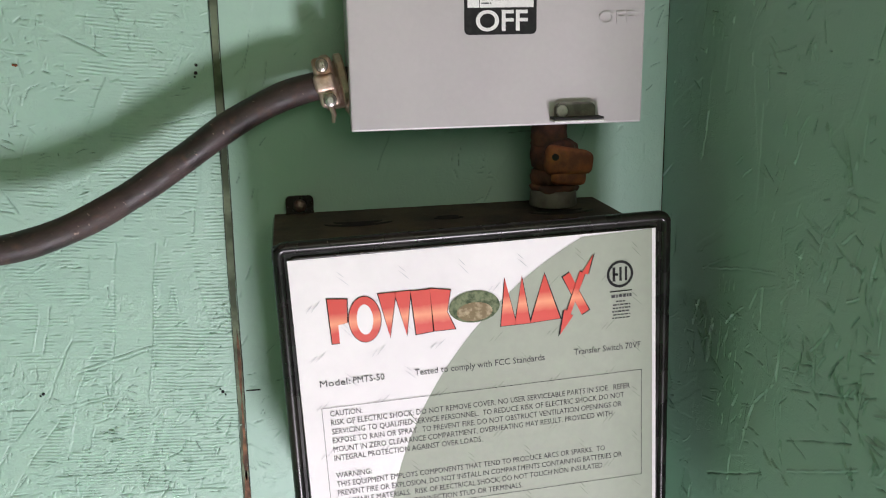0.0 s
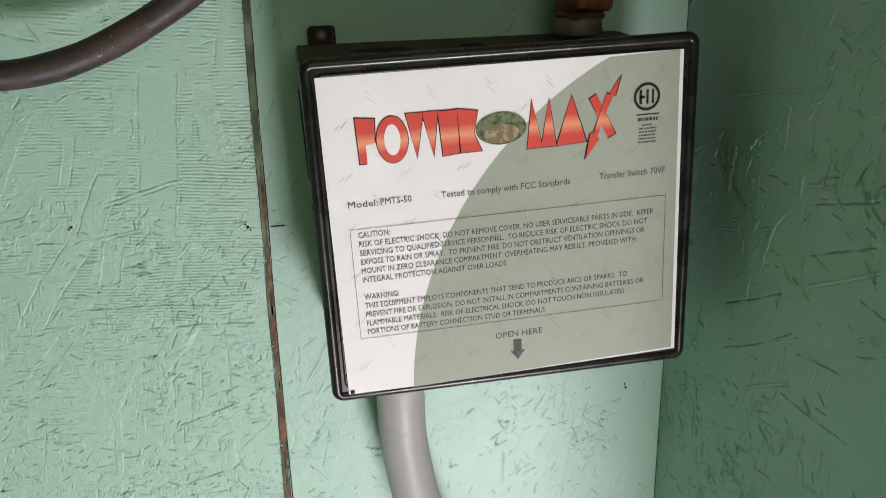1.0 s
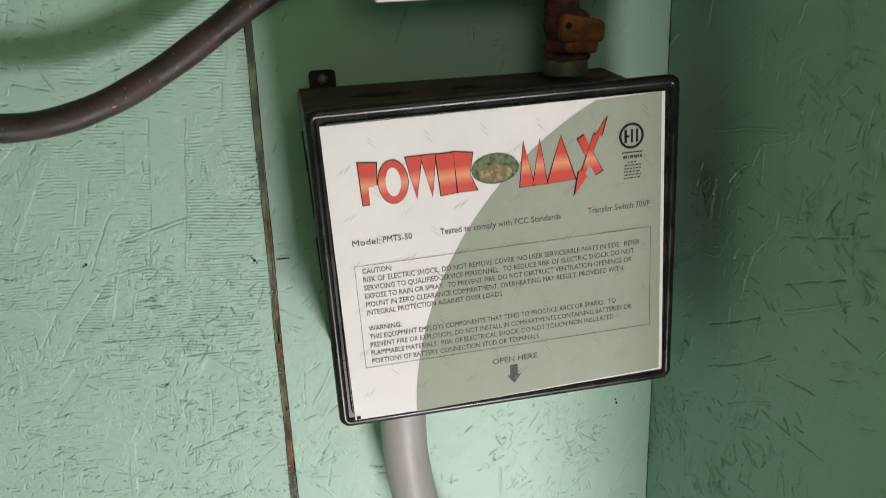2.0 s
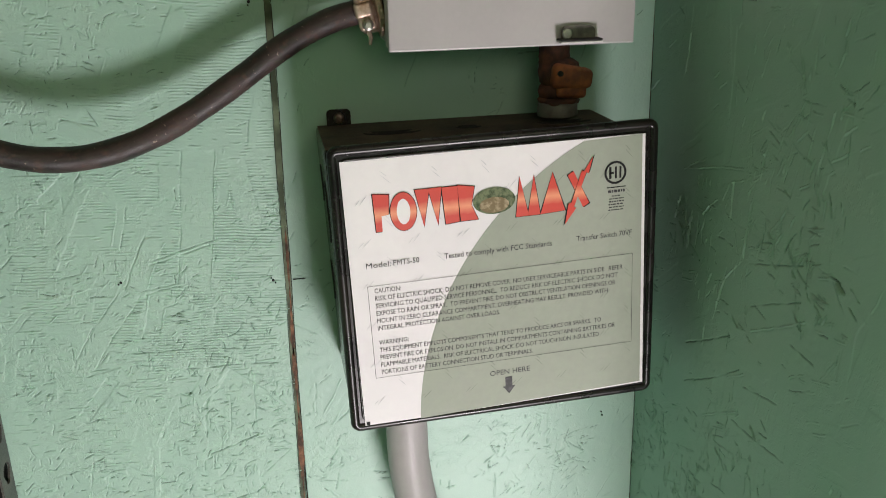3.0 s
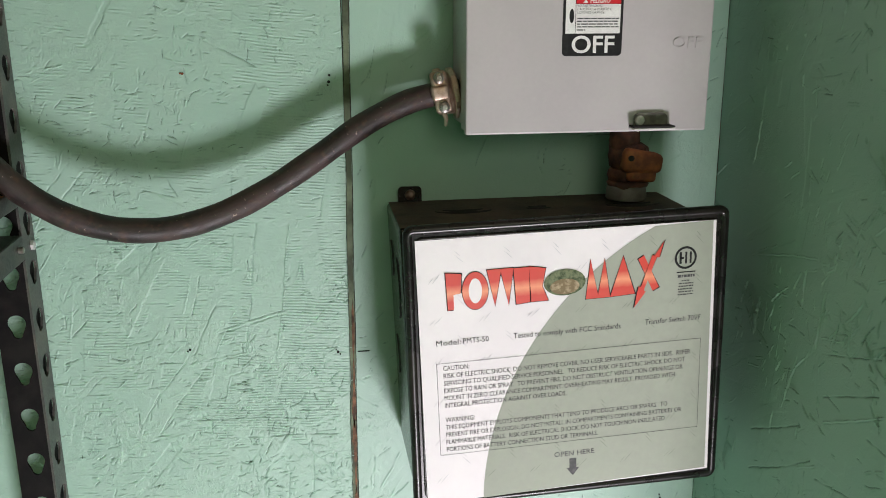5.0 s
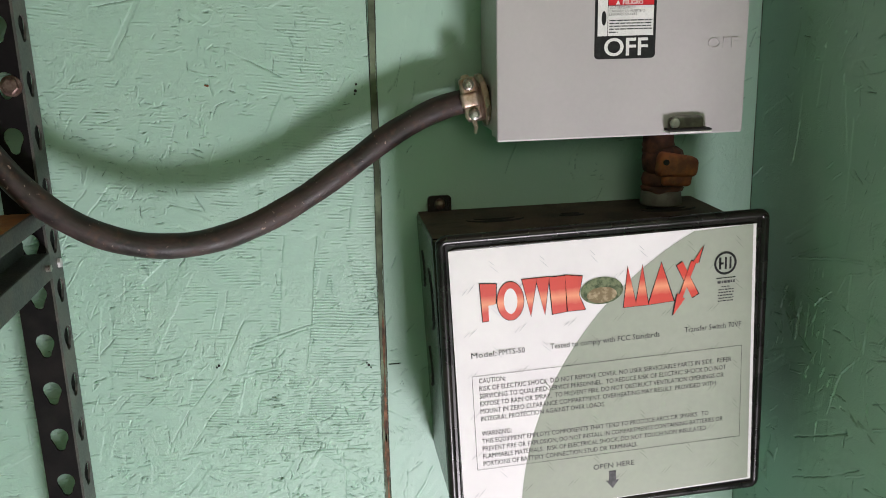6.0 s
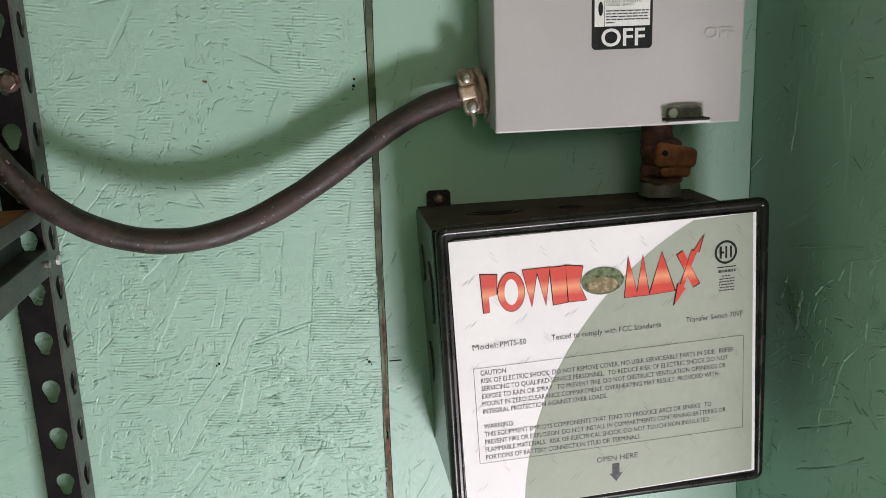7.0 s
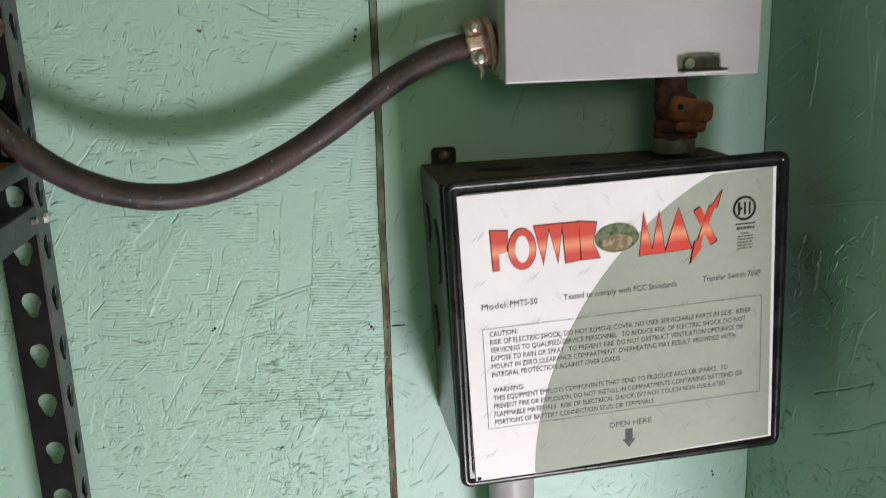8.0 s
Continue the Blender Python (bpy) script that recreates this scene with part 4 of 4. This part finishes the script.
for z0, z1, r, dx in ((0.0115, 0.021, 0.0182, 0.001), (0.018, 0.033, 0.0196, 0.003), (0.03, 0.052, 0.0178, 0.001)):
    n = 40
    prof = [(z0, r * 0.8), (z0 + 0.002, r * 0.97), ((z0 + z1) / 2, r * 1.04), (z1 - 0.003, r * 0.96), (z1, r * 0.72)]
    rings = [[f.verts.new((dx + rr * (1 + 0.06 * math.cos(6 * a)) * math.cos(a), rr * (0.92 + 0.06 * math.cos(6 * a)) * math.sin(a), h + 0.0012 * math.sin(3 * a + z0 * 400)))
              for a in (2 * math.pi * k / n for k in range(n))] for h, rr in prof]
    for a, b in zip(rings, rings[1:]):
        for k in range(n):
            f.faces.new((a[k], a[(k + 1) % n], b[(k + 1) % n], b[k]))
    f.faces.new(rings[0][::-1])
    f.faces.new(rings[-1])
part("casting", f, DARK_RUST, fitting, "lobed dark rusty casting", True)
head = box(-0.0165, 0.0195, -0.0085, 0.008, -0.0105, 0.0098, 0.0052, 3)
for v in head.verts:
    v.co.z *= 1.08 - 14 * max(v.co.x, 0)
lug = part("lug", head, RUST, fitting, "orange rusty clamp head", smooth=True)
lug.matrix_local = pose(0.0055, -0.016, 0.0385, 0, 7, 0)
jaw = part("lug", box(-0.0125, 0.0145, -0.008, 0.007, -0.0065, 0.006, 0.0042, 3), RUST, fitting, smooth=True)
jaw.matrix_local = pose(0.0055, -0.0145, 0.0265, 0, 4, 0)
part("screw_hole", lathe([(-0.0012, 0.0026), (0.002, 0.0026)], (-0.0058, -0.0242, 0.0425), "y", 10), VOID, fitting)
# The neck lies in shadow; its colour carries that darkness.
part("nipple", lathe([(0.047, 0.0135), (0.0495, 0.0142), (0.052, 0.0135), (0.0545, 0.0142), (0.057, 0.0135), (0.0735, 0.0135)], (-0.003, 0.002, 0), "z", 24), DARK_RUST, fitting, smooth=True)

conduit_path = smooth_path([(0, 0, 0.018), (0, 0, -0.01), (0, 0, -0.045), (0.001, -0.001, -0.08), (0.007, -0.006, -0.125), (0.019, -0.014, -0.175),
                            (0.034, -0.022, -0.23), (0.05, -0.03, -0.3), (0.06, -0.034, -0.42)], 8)
conduit = thing("conduit", pose(-0.2684, -0.055, 1.1175), "smooth grey plastic conduit bending below the box", "pipe")
part("pipe", tube(conduit_path, 0.0203, 32), PVC, conduit, smooth=True)
part("socket", lathe([(-0.026, 0.0212), (-0.025, 0.0222), (0.012, 0.0222)], (0, 0, 0), "z", 32), PVC, conduit, smooth=True)

# ---- slotted angle shelving ----
PX, PY = -0.6405, -0.05
rack = thing("shelving_unit", pose(PX, PY, 0), "black slotted angle steel shelving with a brown board shelf", "shelf")
PITCH, FIRST = 0.0430, 1.2385


def keyhole(cx, cz, s=1.0):
    return [(cx + x * s, cz + z) for x, z in
            arc(0, 0.0032, 0.0076, -30, 210, 14) + [(-0.005, -0.004)] + arc(0, -0.0062, 0.0042, 180, 360, 8) + [(0.005, -0.004)]]


levels = [FIRST + PITCH * k for k in range(-30, 16)]


def slotted(x0, x1, cx, wider):
    """A long strip of angle steel, one keyhole in each pitch of its length."""
    bm = None
    for k, z in enumerate(levels):
        low = FLOOR if k == 0 else z - PITCH / 2
        high = 1.93 if k == len(levels) - 1 else z + PITCH / 2
        bm = join(bm, pierced([(x0, low), (x1, low), (x1, high), (x0, high)], [keyhole(cx, z, wider)], 0.002))
    inner = [f for f in bm.faces if max(v.co.z for v in f.verts) - min(v.co.z for v in f.verts) < 1e-6 and FLOOR + 0.001 < f.verts[0].co.z < 1.929
             and len(f.verts) == 4 and max(v.co.x for v in f.verts) - min(v.co.x for v in f.verts) > 0.02]
    bmesh.ops.delete(bm, geom=inner, context="FACES")
    bmesh.ops.remove_doubles(bm, verts=bm.verts[:], dist=1e-5)
    return bm


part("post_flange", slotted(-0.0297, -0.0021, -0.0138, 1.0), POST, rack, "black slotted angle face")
# Same black post; this side is coloured lighter for the wall's reflection.
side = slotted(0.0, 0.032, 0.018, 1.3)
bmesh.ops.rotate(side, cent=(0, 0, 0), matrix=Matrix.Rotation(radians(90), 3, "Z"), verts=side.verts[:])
part("post_flange", side, SIDE, rack, "black slotted angle side, wall sheen in its colour")
# Added dark strip behind the side holes, standing for the shade in them.
part("hole_backing", box(-0.0055, -0.0035, 0.004, 0.0315, FLOOR, 1.9, 0.0004), POST, rack, "dark strip added so the side holes look black")
beam = box(-0.0005, 0.0015, -0.5, -0.003, 1.3865, 1.4005, 0.0007)
beam = box(-0.02, -0.0005, -0.5, -0.003, 1.3865, 1.3885, 0.0006, bm=beam)
beam = box(-0.02, -0.018, -0.5, -0.003, 1.358, 1.3865, 0.0006, bm=beam)
beam = box(-0.02, -0.0005, -0.5, -0.003, 1.3605, 1.3625, 0.0006, bm=beam)
beam = box(-0.0005, 0.0012, -0.5, -0.003, 1.3415, 1.3625, 0.0007, bm=beam)
part("shelf_beam", beam, BEAM, rack, "grey-black steel shelf beam")
beam = box(-0.9, -0.03, -0.012, -0.010, 1.3415, 1.388, 0.0006)
part("shelf_beam", beam, BEAM, rack)
part("shelf_board", box(-0.9, -0.001, -0.5, -0.013, 1.3886, 1.398, 0.0008), BOARD, rack, "orange-brown shelf board")


def bolt(x, y, z, axis, r):
    b = lathe([(-0.0012, r * 1.25), (-0.0004, r * 1.3), (0.0005, r * 1.3)], (x, y, z), axis, 24)
    b = lathe([(-0.005, r * 0.82), (-0.0045, r), (-0.001, r)], (x, y, z), axis, 6, b)
    part("bolt", b, BOLT, rack, "rusty hexagon bolt head")


bolt(-0.0095, 0, 1.4965, "y", 0.0065)
part("stud", lathe([(0, 0.0028), (0.004, 0.0028), (0.0045, 0.0015)], (0.001, -0.016, 1.353), "x", 10), STEEL, rack, "bare steel stud")
part("bolt", lathe([(-0.001, 0.0045), (0.0015, 0.0045), (0.002, 0.003)], (0.0005, 0.022, 1.3475), "x", 6), ALLOY, rack, "bright steel bolt")
